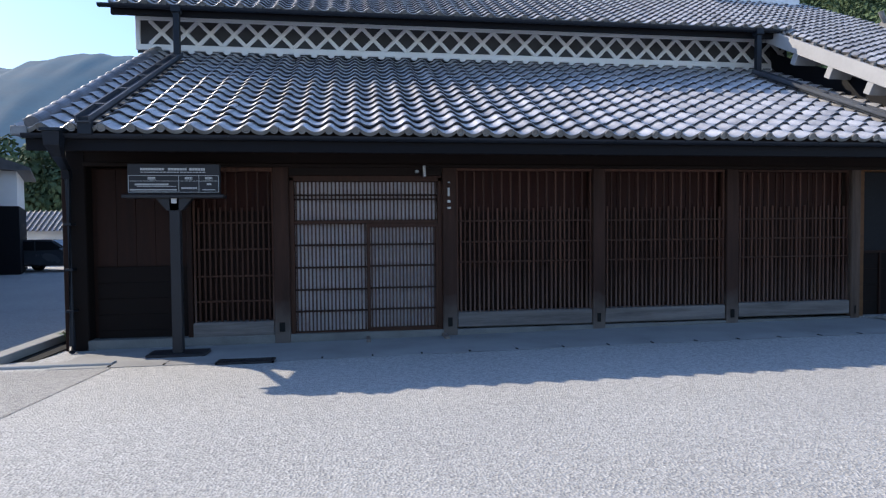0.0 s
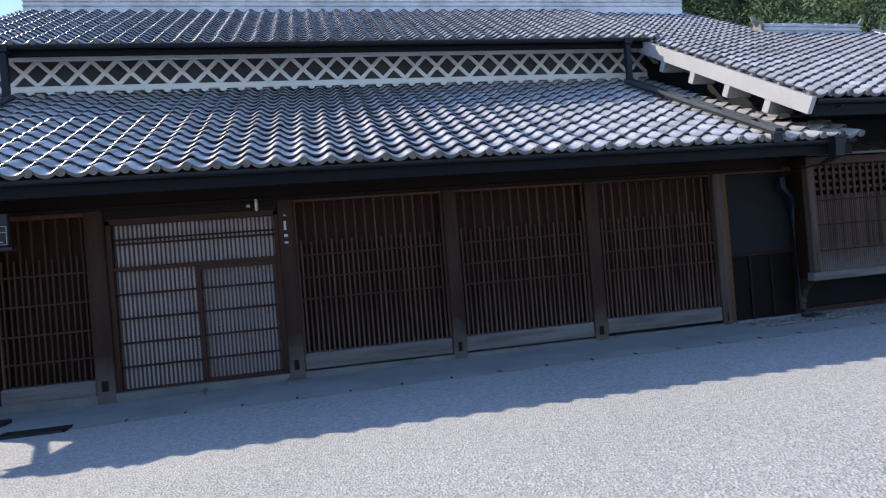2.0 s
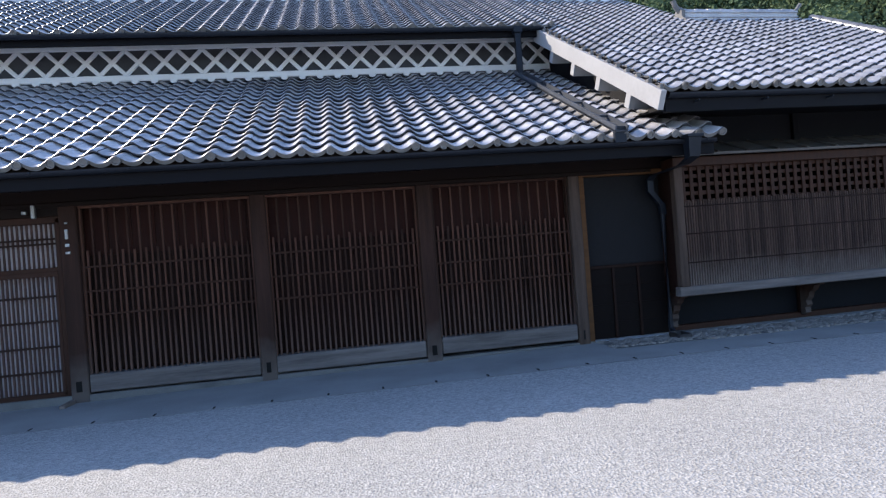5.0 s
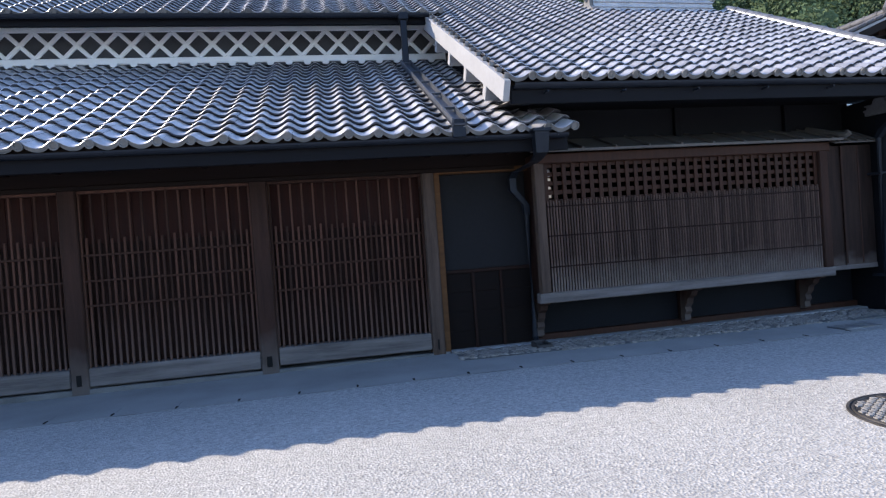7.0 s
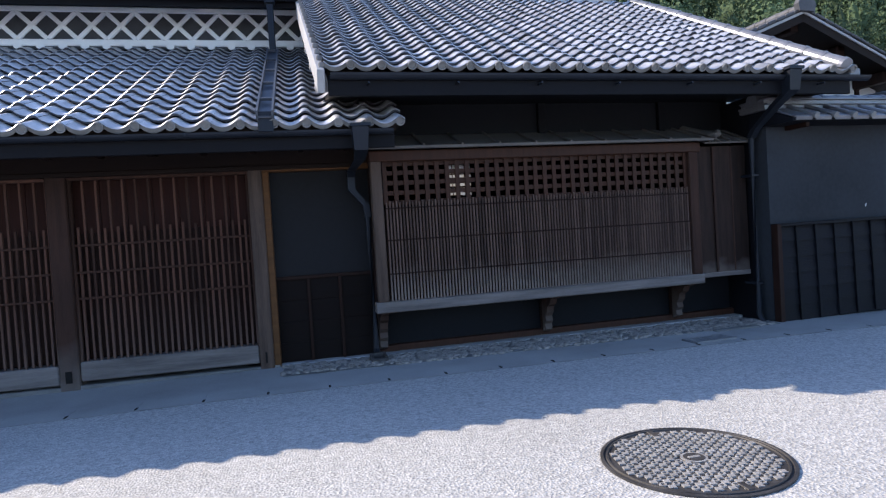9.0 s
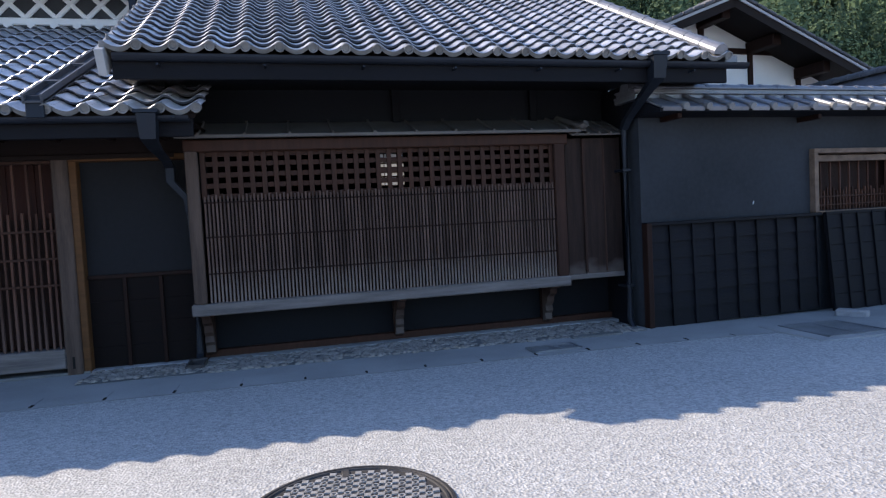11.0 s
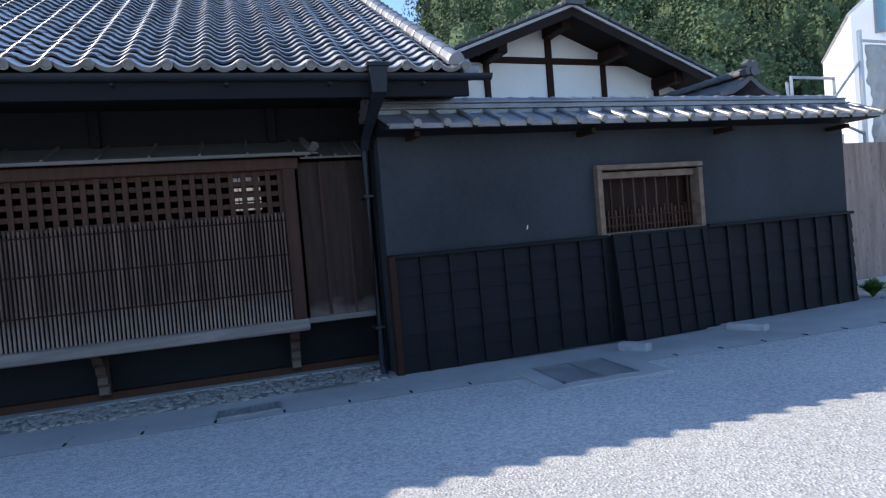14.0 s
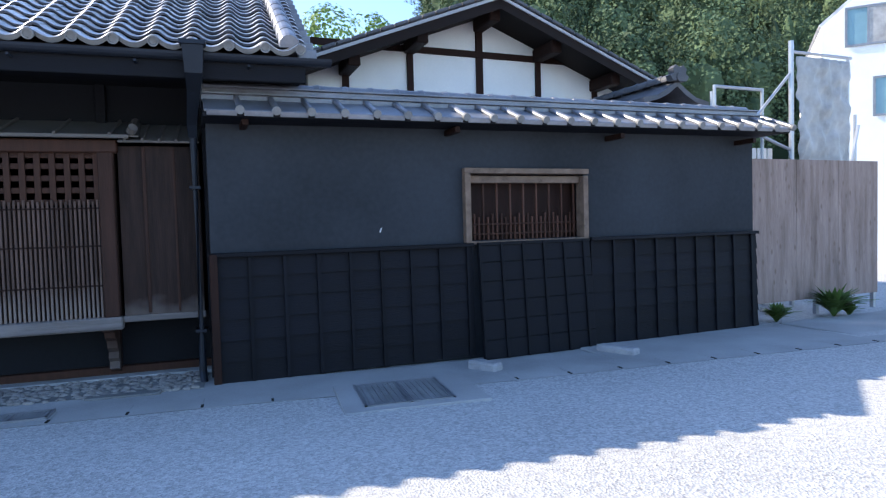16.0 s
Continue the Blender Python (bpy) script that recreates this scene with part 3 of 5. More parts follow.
F1 = slope_frame(R1X0 - 0.03, 7.02, 2.405, PT1)
C1 = 41
lay_tiles(roof1, F1, C1, 17, lambda i, j: True, lambda i, j: j <= 6 and 2 < i)
# caps and verge take the coping's dark tone in place of backlit shade
cap_row(roof1, (-3.38, 7.02, 2.47), (-3.38, 11.25, 4.45), 0.085, 0.30, M_COPING)
part("verge_tile", boxes_mesh("verge_tile", [((-3.60, 7.0 + 0.25 * i, 2.35 + 0.117 * i), (-3.44, 7.30 + 0.25 * i, 2.45 + 0.117 * i)) for i in range(17)], M_COPING, 0.01), roof1)
for i in range(24):
    box_part("rafter", (-3.3 + 0.5 * i, 7.12, 2.30), (-3.24 + 0.5 * i, 8.1, 2.36), M_WOOD, house1, 0.0).matrix_basis = Matrix.Identity(4)
part("soffit", mesh_of("soffit", [(-3.5, 7.1, 2.335), (8.65, 7.1, 2.335), (8.65, 8.1, 2.37), (-3.5, 8.1, 2.37)], [(0, 1, 2, 3)], M_WOOD_X), house1)
box_part("fascia", (-3.5, 7.10, 2.20), (8.65, 7.14, 2.38), M_BLACK, house1)
part("gutter", gutter_mesh("gutter", 12.13, 0.05, M_GUTTER), house1, Matrix.Translation((-3.50, 7.045, 2.372)))
for i in range(14):
    box_part("gutter_hanger", (-3.2 + 0.9 * i, 6.985, 2.35), (-3.18 + 0.9 * i, 7.1, 2.372), M_GUTTER, house1, 0.0)


def roof_channel(x, parent):
    """A metal channel that leads the upper gutter's water down the tiles."""
    m = slope_frame(x, 7.02, 2.405, PT1)
    part("roof_channel", boxes_mesh("roof_channel", [((-0.08, -0.03, 0.09), (-0.06, 3.98, 0.17)), ((0.06, -0.03, 0.09), (0.08, 3.98, 0.17)), ((-0.08, -0.03, 0.10), (0.08, 3.98, 0.115))] + [((-0.06, 0.5 + 0.8 * k, 0.14), (0.06, 0.54 + 0.8 * k, 0.168)) for k in range(5)], M_CHANNEL), parent, m)
    part("channel_spout", boxes_mesh("channel_spout", [((x - 0.07, 6.97, 2.36), (x + 0.07, 7.03, 2.55))], M_GUTTER, 0.006), parent)
    part("hopper", boxes_mesh("hopper", [((x - 0.075, 10.43, 4.86), (x + 0.075, 10.58, 4.97)), ((x - 0.048, 10.46, 4.15), (x + 0.048, 10.555, 4.86))], M_GUTTER, 0.008), parent)


roof_channel(-2.86, house1)
roof_channel(7.43, house1)

# plaster band with raised lattice under the upper eaves
LY = 11.25
lat = box_part("plaster_band", (-3.72, LY + 0.02, 4.42), (8.6, LY + 0.06, 5.02), M_DIAMOND, house1, 0.0)
bars = [((-3.74, LY - 0.02, 4.97), (8.6, LY + 0.03, 5.05)), ((-3.74, LY - 0.02, 4.46), (8.6, LY + 0.03, 4.56)), ((-3.74, LY - 0.018, 4.5), (-3.66, LY + 0.03, 5.0))]
part("band_frame", boxes_mesh("band_frame", bars, M_WHITE, 0.012), lat)
cell = 0.405
diag = boxes_mesh("band_bar", [((-0.034, -0.02, -0.285), (0.034, 0.02, 0.285))], M_WHITE, 0.012)
diag2 = boxes_mesh("band_bar", [((-0.034, -0.018, -0.285), (0.034, 0.018, 0.285))], M_WHITE, 0.010)
for i in range(30):
    cx = -3.31 + cell * i
    part("band_bar", diag, lat, Matrix.Translation((cx, LY + 0.003, 4.765)) @ pose(0, 0, 0, 0, 44.6, 0))
    part("band_bar", diag2, lat, Matrix.Translation((cx, LY + 0.003, 4.765)) @ pose(0, 0, 0, 0, -44.6, 0))
dots = tube_mesh("plaster_boss", [(0, 0, 0), (0, -0.04, 0)], 0.05, M_WHITE, 12)
for i in range(40):
    part("plaster_boss", dots, lat, Matrix.Translation((-3.42 + TW * i, LY - 0.0, 4.445)) @ Matrix.Diagonal((1.15, 1, 0.8, 1)))

# upper roof
PT2 = 0.555
roof1u = part("upper_roof", mesh_of("upper_roof", [(-3.9, 10.6, 5.0), (8.0, 10.6, 5.0), (8.0, 14.4, 7.1), (-3.9, 14.4, 7.1), (-3.9, 10.6, 4.94), (8.0, 10.6, 4.94), (8.0, 14.4, 7.04), (-3.9, 14.4, 7.04)], BOXF, M_WOOD_X), house1)
UROWS = 20
lay_tiles(roof1u, slope_frame(-3.9, 10.52, 4.985, PT2), 40, UROWS, lambda i, j: True, lambda i, j: False, SHORT)
ridge_y, ridge_z = 10.52 + UROWS * TS * 0.874, 4.985 + UROWS * TS * 0.485
part("ridge", boxes_mesh("ridge", [((-3.9, ridge_y, ridge_z - 0.1), (10.9, ridge_y + 0.3, ridge_z + 0.28)), ((-3.9, ridge_y - 0.04, ridge_z + 0.12), (10.9, ridge_y + 0.34, ridge_z + 0.15)), ((-3.9, ridge_y - 0.04, ridge_z + 0.22), (10.9, ridge_y + 0.34, ridge_z + 0.25))], M_TILE, 0.01), roof1u)
cap_row(roof1u, (-3.9, ridge_y + 0.15, ridge_z + 0.28), (10.9, ridge_y + 0.15, ridge_z + 0.28), 0.09, 0.30)
part("back_slope", mesh_of("back_slope", [(-3.9, ridge_y + 0.2, ridge_z), (11.0, ridge_y + 0.2, ridge_z), (11.0, 18.0, 5.0), (-3.9, 18.0, 5.0)], [(0, 1, 2, 3)], M_TILE), roof1u)
box_part("upper_fascia", (-3.9, 10.60, 4.84), (7.95, 10.66, 4.99), M_BLACK, house1)
part("upper_soffit", mesh_of("upper_soffit", [(-3.85, 10.62, 4.90), (8.0, 10.62, 4.90), (8.0, 11.35, 5.08), (-3.85, 11.35, 5.08)], [(0, 1, 2, 3)], M_BLACK), house1)
part("upper_gutter", gutter_mesh("upper_gutter", 11.9, 0.055, M_GUTTER), house1, Matrix.Translation((-4.05, 10.50, 4.965)))

# down pipe and hopper at the free corner
def funnel(name, sections, parent):
    """A sheet-metal hopper and duct: oblong sections (x, y, z, half width, half depth) joined in turn."""
    vs, fs = [], []
    for x, y, z, w, d in sections:
        vs += [(x - w, y - d, z), (x + w, y - d, z), (x + w, y + d, z), (x - w, y + d, z)]
    for k in range(len(sections) - 1):
        a = 4 * k
        fs += [(a + i, a + (i + 1) % 4, a + 4 + (i + 1) % 4, a + 4 + i) for i in range(4)]
    e = len(vs) - 4
    fs += [(3, 2, 1, 0), (e, e + 1, e + 2, e + 3)]
    return part(name, mesh_of(name, vs, fs, M_GUTTER), parent)


funnel("hopper", [(-3.16, 6.97, 2.415, 0.105, 0.085), (-3.16, 6.97, 2.385, 0.105, 0.085), (-3.16, 6.97, 2.38, 0.085, 0.07), (-3.17, 6.99, 2.24, 0.075, 0.06), (-3.22, 7.2, 2.14, 0.05, 0.05), (-3.42, 7.82, 2.06, 0.04, 0.045), (-3.44, 7.9, 1.96, 0.04, 0.04)], house1)
part("downpipe", tube_mesh("downpipe", [(-3.44, 7.90, 2.0), (-3.44, 7.90, -0.06), (-3.41, 7.82, -0.12)], 0.036, M_GUTTER), house1)
for z in (0.35, 0.85, 1.4):
    box_part("pipe_clip", (-3.485, 7.855, z), (-3.395, 8.0, z + 0.03), M_GUTTER, house1, 0.003)
funnel("hopper", [(8.30, 6.98, 2.415, 0.10, 0.08), (8.30, 6.98, 2.385, 0.10, 0.08), (8.30, 6.98, 2.38, 0.08, 0.065), (8.30, 7.0, 2.16, 0.065, 0.055), (8.30, 7.2, 2.10, 0.055, 0.05), (8.26, 7.85, 2.06, 0.045, 0.045), (8.26, 7.97, 2.0, 0.042, 0.042), (8.26, 7.97, 1.86, 0.040, 0.040), (8.41, 7.97, 1.68, 0.038, 0.040), (8.42, 7.97, 1.55, 0.036, 0.038)], house1)
part("downpipe", tube_mesh("downpipe", [(8.42, 7.97, 1.58), (8.42, 7.97, 0.06), (8.42, 7.88, -0.02)], 0.036, M_GUTTER), house1)
part("drain_shoe", boxes_mesh("drain_shoe", [((8.33, 7.62, -0.10), (8.51, 7.66, 0.01)), ((8.33, 7.84, -0.10), (8.51, 7.88, 0.03)), ((8.33, 7.66, -0.10), (8.36, 7.84, 0.02)), ((8.48, 7.66, -0.10), (8.51, 7.84, 0.02)), ((8.36, 7.66, -0.10), (8.48, 7.84, -0.04))], M_IRON, 0.006), house1)


# ---- second house: projecting lattice under a long roof ----
A2 = 1.9
M2 = pose(8.5, 7.70, 0, 0, 0, A2)
house2 = thing("house", M2, "dark plastered house with projecting brown lattice window and tiled roof", "house")
part("wall", boxes_mesh("wall", [
    ((-0.15, 0.50, -0.2), (4.95, 0.65, 1.60)), ((-0.15, 0.50, 2.2), (4.95, 0.65, 2.9)), ((-0.15, 0.50, 1.60), (0.10, 0.65, 2.2)), ((3.95, 0.50, 1.60), (4.95, 0.65, 2.2)),
    ((-0.15, 0.65, -0.2), (0.0, 8.95, 3.2)), ((4.80, 0.65, -0.2), (4.95, 8.95, 3.2)),
    ((-0.15, 8.95, -0.2), (3.22, 9.1, 3.3)), ((3.92, 8.95, -0.2), (4.95, 9.1, 3.3)), ((3.22, 8.95, -0.2), (3.92, 9.1, 2.25)), ((3.22, 8.95, 3.08), (3.92, 9.1, 3.3))], M_DARKWALL), house2)
# Unseen lid and floor, added to keep stray light out of the room.
box_part("blocker_ceiling", (0.0, 0.65, 3.10), (4.80, 8.95, 3.16), M_WOOD_X, house2, 0.0)
box_part("blocker_floor", (0.0, 0.65, -0.1), (4.80, 8.95, 0.3), M_WOOD_X, house2, 0.0)
rear = box_part("rear_window", (3.22, 8.98, 2.25), (3.92, 9.03, 2.28), M_SLAT, house2, 0.003)
part("paper", mesh_of("paper", [(3.22, 9.04, 2.25), (3.92, 9.04, 2.25), (3.92, 9.04, 3.08), (3.22, 9.04, 3.08)], [(0, 1, 2, 3)], M_SHOJI), rear)
part("louvre_slat", boxes_mesh("louvre_slat", [((3.22, 8.99, 2.36 + 0.115 * k), (3.92, 9.01, 2.40 + 0.115 * k)) for k in range(6)] + [((3.40 + 0.17 * k, 9.012, 2.28), (3.42 + 0.17 * k, 9.03, 3.08)) for k in range(3)], M_SLAT, 0.002), rear)
for u in (2.15, 3.85):
    box_part("wall_stud", (u, 0.44, 2.45), (u + 0.09, 0.52, 2.9), M_BLACK, house2)
box_part("ground_sill", (-0.1, 0.42, -0.03), (4.9, 0.52, 0.05), M_DOORWOOD, house2)
box_part("base_kerb", (0.0, 0.26, -0.15), (4.9, 0.50, -0.025), M_CONC, house2)
box_part("wall_post", (4.84, -0.02, -0.12), (4.98, 0.5, 2.8), M_BLACK, house2)

# The near-black sheet stands in for the dark room behind the slats.
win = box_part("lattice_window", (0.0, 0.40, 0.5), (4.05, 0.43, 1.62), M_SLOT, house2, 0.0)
part("frame", boxes_mesh("frame", [((-0.08, -0.02, 0.48), (4.08, 0.10, 0.60))], M_GREY_X, 0.012), win)
part("frame", boxes_mesh("frame", [((-0.05, -0.015, 0.60), (0.07, 0.09, 2.14))], M_POST_PALE, 0.01), win)
part("frame", boxes_mesh("frame", [((3.93, -0.015, 0.60), (4.06, 0.09, 2.14))], M_POST, 0.01), win)
part("frame", boxes_mesh("frame", [((-0.06, -0.02, 2.13), (4.10, 0.10, 2.25)), ((-0.04, 0.1, 2.13), (0.0, 0.45, 2.25))], M_DOORWOOD, 0.01), win)
part("side_panel", boxes_mesh("side_panel", [((-0.03, 0.09, 0.52), (0.0, 0.5, 2.14)), ((4.03, 0.09, 0.52), (4.06, 0.5, 2.14)), ((0, 0.09, 0.5), (4.05, 0.5, 0.53))], M_WOOD, 0.0), win)
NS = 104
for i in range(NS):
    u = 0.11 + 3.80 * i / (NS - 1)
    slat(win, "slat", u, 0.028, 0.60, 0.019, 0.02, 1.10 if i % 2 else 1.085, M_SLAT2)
for i in range(33):
    slat(win, "grid_bar", 0.11 + 3.80 * i / 32, 0.048, 1.66, 0.050, 0.022, 0.48, M_DOORWOOD)
part("grid_rail", boxes_mesh("grid_rail", [((0.09, 0.055, z - 0.026), (3.93, 0.075, z + 0.026)) for z in (1.68, 1.79, 1.90, 2.01, 2.11)], M_DOORWOOD, 0.003), win)
part("binding_rail", boxes_mesh("binding_rail", [((0.09, 0.012, z - 0.008), (3.93, 0.019, z + 0.008)) for z in (1.62, 1.27, 0.90)], M_WOOD, 0.002), win)
part("backing_board", boxes_mesh("backing_board", [((0.09, 0.08, 0.60), (3.93, 0.095, 1.63))], M_WOOD, 0.0), win)

box2 = box_part("board_box", (4.09, 0.06, 0.57), (4.80, 0.46, 2.20), M_WOOD, house2, 0.0)
for a, b, y in ((4.09, 4.31, 0.05), (4.315, 4.575, 0.032), (4.58, 4.80, 0.034)):
    part("board", boxes_mesh("board", [((a, y, 0.60), (b, 0.062, 2.20))], M_BOXWOOD, 0.004), box2)
part("edge_strip", boxes_mesh("edge_strip", [((4.30, 0.022, 0.62), (4.33, 0.034, 2.19)), ((4.565, 0.024, 0.62), (4.585, 0.034, 2.19))], M_POST, 0.003), box2)
part("bottom_rail", boxes_mesh("bottom_rail", [((4.08, 0.03, 0.54), (4.81, 0.08, 0.60))], M_GREY_X, 0.006), box2)
part("cover", boxes_mesh("cover", [((0, 0, 0), (0.70, 0.56, 0.022))], M_SHEET, 0.004), box2, Matrix.Translation((4.12, -0.08, 2.215)) @ pose(0, 0, 0, 24, 0, 0))
part("cover_batten", boxes_mesh("cover_batten", [((0.05 + 0.145 * i, -0.01, 0.02), (0.075 + 0.145 * i, 0.5, 0.045)) for i in range(5)], M_SHEET, 0.003), box2, Matrix.Translation((4.12, -0.08, 2.215)) @ pose(0, 0, 0, 24, 0, 0))
pent = part("pent_roof", mesh_of("pent_roof", [(-0.12, -0.10, 2.265), (4.30, -0.10, 2.265), (4.25, 0.5, 2.48), (-0.12, 0.5, 2.48), (-0.12, -0.10, 2.28), (4.30, -0.10, 2.28), (4.25, 0.5, 2.495), (-0.12, 0.5, 2.495)], BOXF, M_SHEET), house2)
for i in range(10):
    u = 0.1 + 0.44 * i
    part("batten", boxes_mesh("batten", [((-0.013, 0, 0), (0.013, 0.63, 0.028))], M_SHEET, 0.004), pent, Matrix.Translation((u, -0.11, 2.278)) @ pose(0, 0, 0, 19.6, 0, 0))


part("eave_edge", boxes_mesh("eave_edge", [((-0.12, -0.125, 2.25), (4.22, -0.098, 2.285))], M_SHEET, 0.004), pent)
part("horn", tube_mesh("horn", [(4.20, 0.45, 2.49), (4.22, 0.1, 2.375), (4.23, -0.06, 2.325), (4.25, -0.13, 2.318), (4.27, -0.17, 2.345)], 0.042, M_SHEET, 8), pent)


def bracket(u):
    """A carved bracket below the projecting window."""
    out = [(0.0, 0.0), (0.09, 0.03), (0.08, 0.1), (0.12, 0.14), (0.10, 0.2), (0.15, 0.25), (0.17, 0.32), (0.24, 0.36), (0.27, 0.42), (0.36, 0.44), (0.36, 0.49), (0, 0.49)]
    me = prism_mesh("bracket", out, -0.045, 0.045, M_POST)
    part("bracket", me, house2, Matrix.Translation((u, 0.42, 0.02)) @ pose(0, 0, 0, 0, 0, -90))
    box_part("bracket_post", (u - 0.05, 0.415, 0.0), (u + 0.05, 0.48, 0.5), M_WOOD, house2)


for u in (0.03, 2.08, 3.93):
    bracket(u)

# long roof of the second house
O2 = Matrix.Translation((0, 0, 0))
eave_v = -0.70
UL, UR = -0.52, 5.86
roof2 = part("roof", mesh_of("roof", [
    (UL + .03, eave_v + .1, 2.95), (UR - .1, eave_v + .1, 2.95), (UR - .1, eave_v + 4.3, 5.28), (UL + .03, eave_v + 4.3, 5.28),
    (UL + .03, eave_v + .1, 2.87), (UR - .1, eave_v + .1, 2.87), (UR - .1, eave_v + 4.3, 5.20), (UL + .03, eave_v + 4.3, 5.20)], BOXF, M_WOOD_X), house2)
F2 = slope_frame(UL, eave_v, 2.945, PT2)
C2 = int((UR - UL) / TW)
lay_tiles(roof2, F2, C2, 44, lambda i, j: j < 26 or i < 11, lambda i, j: j <= 12, SHORT)
part("upper_deck", mesh_of("upper_deck", [(UL, eave_v + 4.3, 5.28), (UL + 3.3, eave_v + 4.3, 5.28), (UL + 3.3, eave_v + 7.3, 6.95), (UL, eave_v + 7.3, 6.95)], [(0, 1, 2, 3)], M_WOOD_X), roof2)
rv, rz2 = eave_v + 26 * TS * 0.874, 2.945 + 26 * TS * 0.485
part("ridge", boxes_mesh("ridge", [((2.75, rv, rz2 - 0.1), (5.25, rv + 0.26, rz2 + 0.22)), ((2.75, rv - 0.03, rz2 + 0.08), (5.25, rv + 0.29, rz2 + 0.11)), ((2.75, rv - 0.03, rz2 + 0.17), (5.25, rv + 0.29, rz2 + 0.20))], M_TILE, 0.008), roof2)
cap_row(roof2, (2.75, rv + 0.13, rz2 + 0.22), (5.25, rv + 0.13, rz2 + 0.22), 0.075, 0.28)
part("ridge_end_tile", prism_mesh("ridge_end_tile", [(0, 0), (0.36, 0), (0.40, 0.1), (0.30, 0.2), (0.32, 0.32), (0.2, 0.42), (0.08, 0.32), (0.08, 0.2), (-0.04, 0.1)], -0.04, 0.04, M_TILE_LIP), roof2, Matrix.Translation((2.72, rv - 0.06, rz2 - 0.08)) @ pose(0, 0, 0, 0, 0, 90))
part("finial", tube_mesh("finial", [(2.70, rv + 0.13, rz2 + 0.25), (2.62, rv + 0.13, rz2 + 0.36), (2.58, rv + 0.13, rz2 + 0.46)], 0.05, M_TILE_LIP, 8), roof2)
part("finial", tube_mesh("finial", [(5.2, rv + 0.13, rz2 + 0.2), (5.34, rv + 0.13, rz2 + 0.27), (5.45, rv + 0.13, rz2 + 0.40)], 0.04, M_TILE_LIP, 8), roof2)
part("back_slope", mesh_of("back_slope", [(2.7, rv + 0.2, rz2), (5.8, rv + 0.2, rz2), (5.8, 9.4, 3.35), (2.7, 9.4, 3.35)], [(0, 1, 2, 3)], M_TILE), roof2)
cap_row(roof2, (UR - 0.22, eave_v - 0.02, 3.02), (UR - 0.30, rv, rz2 + 0.06), 0.085, 0.30, M_COPING)
part("verge_tile", boxes_mesh("verge_tile", [((UR - 0.14, eave_v + 0.242 * i, 2.90 + 0.1343 * i), (UR + 0.02, eave_v + 0.26 + 0.242 * i, 2.99 + 0.1343 * i)) for i in range(18)], M_COPING, 0.01), roof2)
part("verge_tile", boxes_mesh("verge_tile", [((UL - 0.05, eave_v + 0.242 * i, 2.955 + 0.1343 * i), (UL + 0.01, eave_v + 0.27 + 0.242 * i, 3.01 + 0.1343 * i)) for i in range(16)], M_TILE_LIP, 0.008), roof2)
sl = slope_frame(UL, eave_v, 2.80, PT2)
barge = part("barge_board", boxes_mesh("barge_board", [((-0.075, 0.0, -0.09), (-0.005, 4.35, 0.135))], M_BARGE, 0.004), roof2, sl)
tagged(barge, "pale grey painted barge board")
for v in (0.7, 1.6, 2.5, 3.4):
    part("purlin_end", boxes_mesh("purlin_end", [((-0.05, v, -0.28), (0.5, v + 0.13, -0.08))], M_BARGE, 0.006), roof2, sl)
part("gable_wall", mesh_of("gable_wall", [(-0.15, -0.2, 2.5), (-0.15, 3.6, 2.5), (-0.15, 3.6, 4.8), (-0.15, -0.2, 2.95)], [(0, 1, 2, 3)], M_BLACK), house2)
box_part("fascia", (UL + 0.03, eave_v + 0.06, 2.70), (UR - 0.08, eave_v + 0.11, 2.90), M_BLACK, house2)
part("soffit", mesh_of("soffit", [(UL + .03, eave_v + .1, 2.74), (UR - .1, eave_v + .1, 2.74), (UR - .1, 0.55, 2.86), (UL + .03, 0.55, 2.86)], [(0, 1, 2, 3)], M_BLACK), house2)
part("gutter", gutter_mesh("gutter", UR - UL + 0.1, 0.06, M_GUTTER), house2, Matrix.Translation((UL + 0.05, eave_v + 0.03, 2.905)))
for i in range(7):
    box_part("gutter_hanger", (UL + 0.4 + 0.9 * i, eave_v - 0.04, 2.80), (UL + 0.42 + 0.9 * i, eave_v + 0.06, 2.82), M_GUTTER, house2, 0.0)
funnel("hopper", [(4.84, eave_v - 0.02, 2.99, 0.105, 0.085), (4.84, eave_v - 0.02, 2.955, 0.105, 0.085), (4.84, eave_v - 0.02, 2.95, 0.085, 0.07), (4.84, eave_v, 2.72, 0.07, 0.06), (4.82, eave_v + 0.2, 2.6, 0.055, 0.055), (4.77, -0.2, 2.36, 0.042, 0.045), (4.77, -0.12, 2.26, 0.038, 0.038)], house2)
part("downpipe", tube_mesh("downpipe", [(4.77, -0.12, 2.30), (4.77, -0.12, 0.04), (4.78, -0.17, -0.06)], 0.036, M_GUTTER), house2)
for z in (0.42, 1.78):
    box_part("pipe_clip", (4.72, -0.165, z), (4.82, 0.05, z + 0.03), M_GUTTER, house2, 0.003)

# ---- garden wall ----
AW = 6.13
MW = pose(13.40, 7.56, 0, 0, 0, AW)
gwall = thing("garden_wall", MW, "dark grey plastered wall with black board skirt and tiled coping", "wall")
W0, W1 = 0.0, 6.94
wall_body = part("wall_body", boxes_mesh("wall_body", [((0, 0.06, -0.25), (2.66, 0.30, 2.5)), ((4.18, 0.06, -0.25), (W1, 0.30, 2.5)), ((2.66, 0.06, -0.25), (4.18, 0.30, 1.19)), ((2.66, 0.06, 1.95), (4.18, 0.30, 2.5))], M_PLASTER_D), gwall)
wwin = part("window", boxes_mesh("window", [((2.66, 0.22, 1.19), (4.18, 0.24, 1.95))], M_WOOD), gwall)
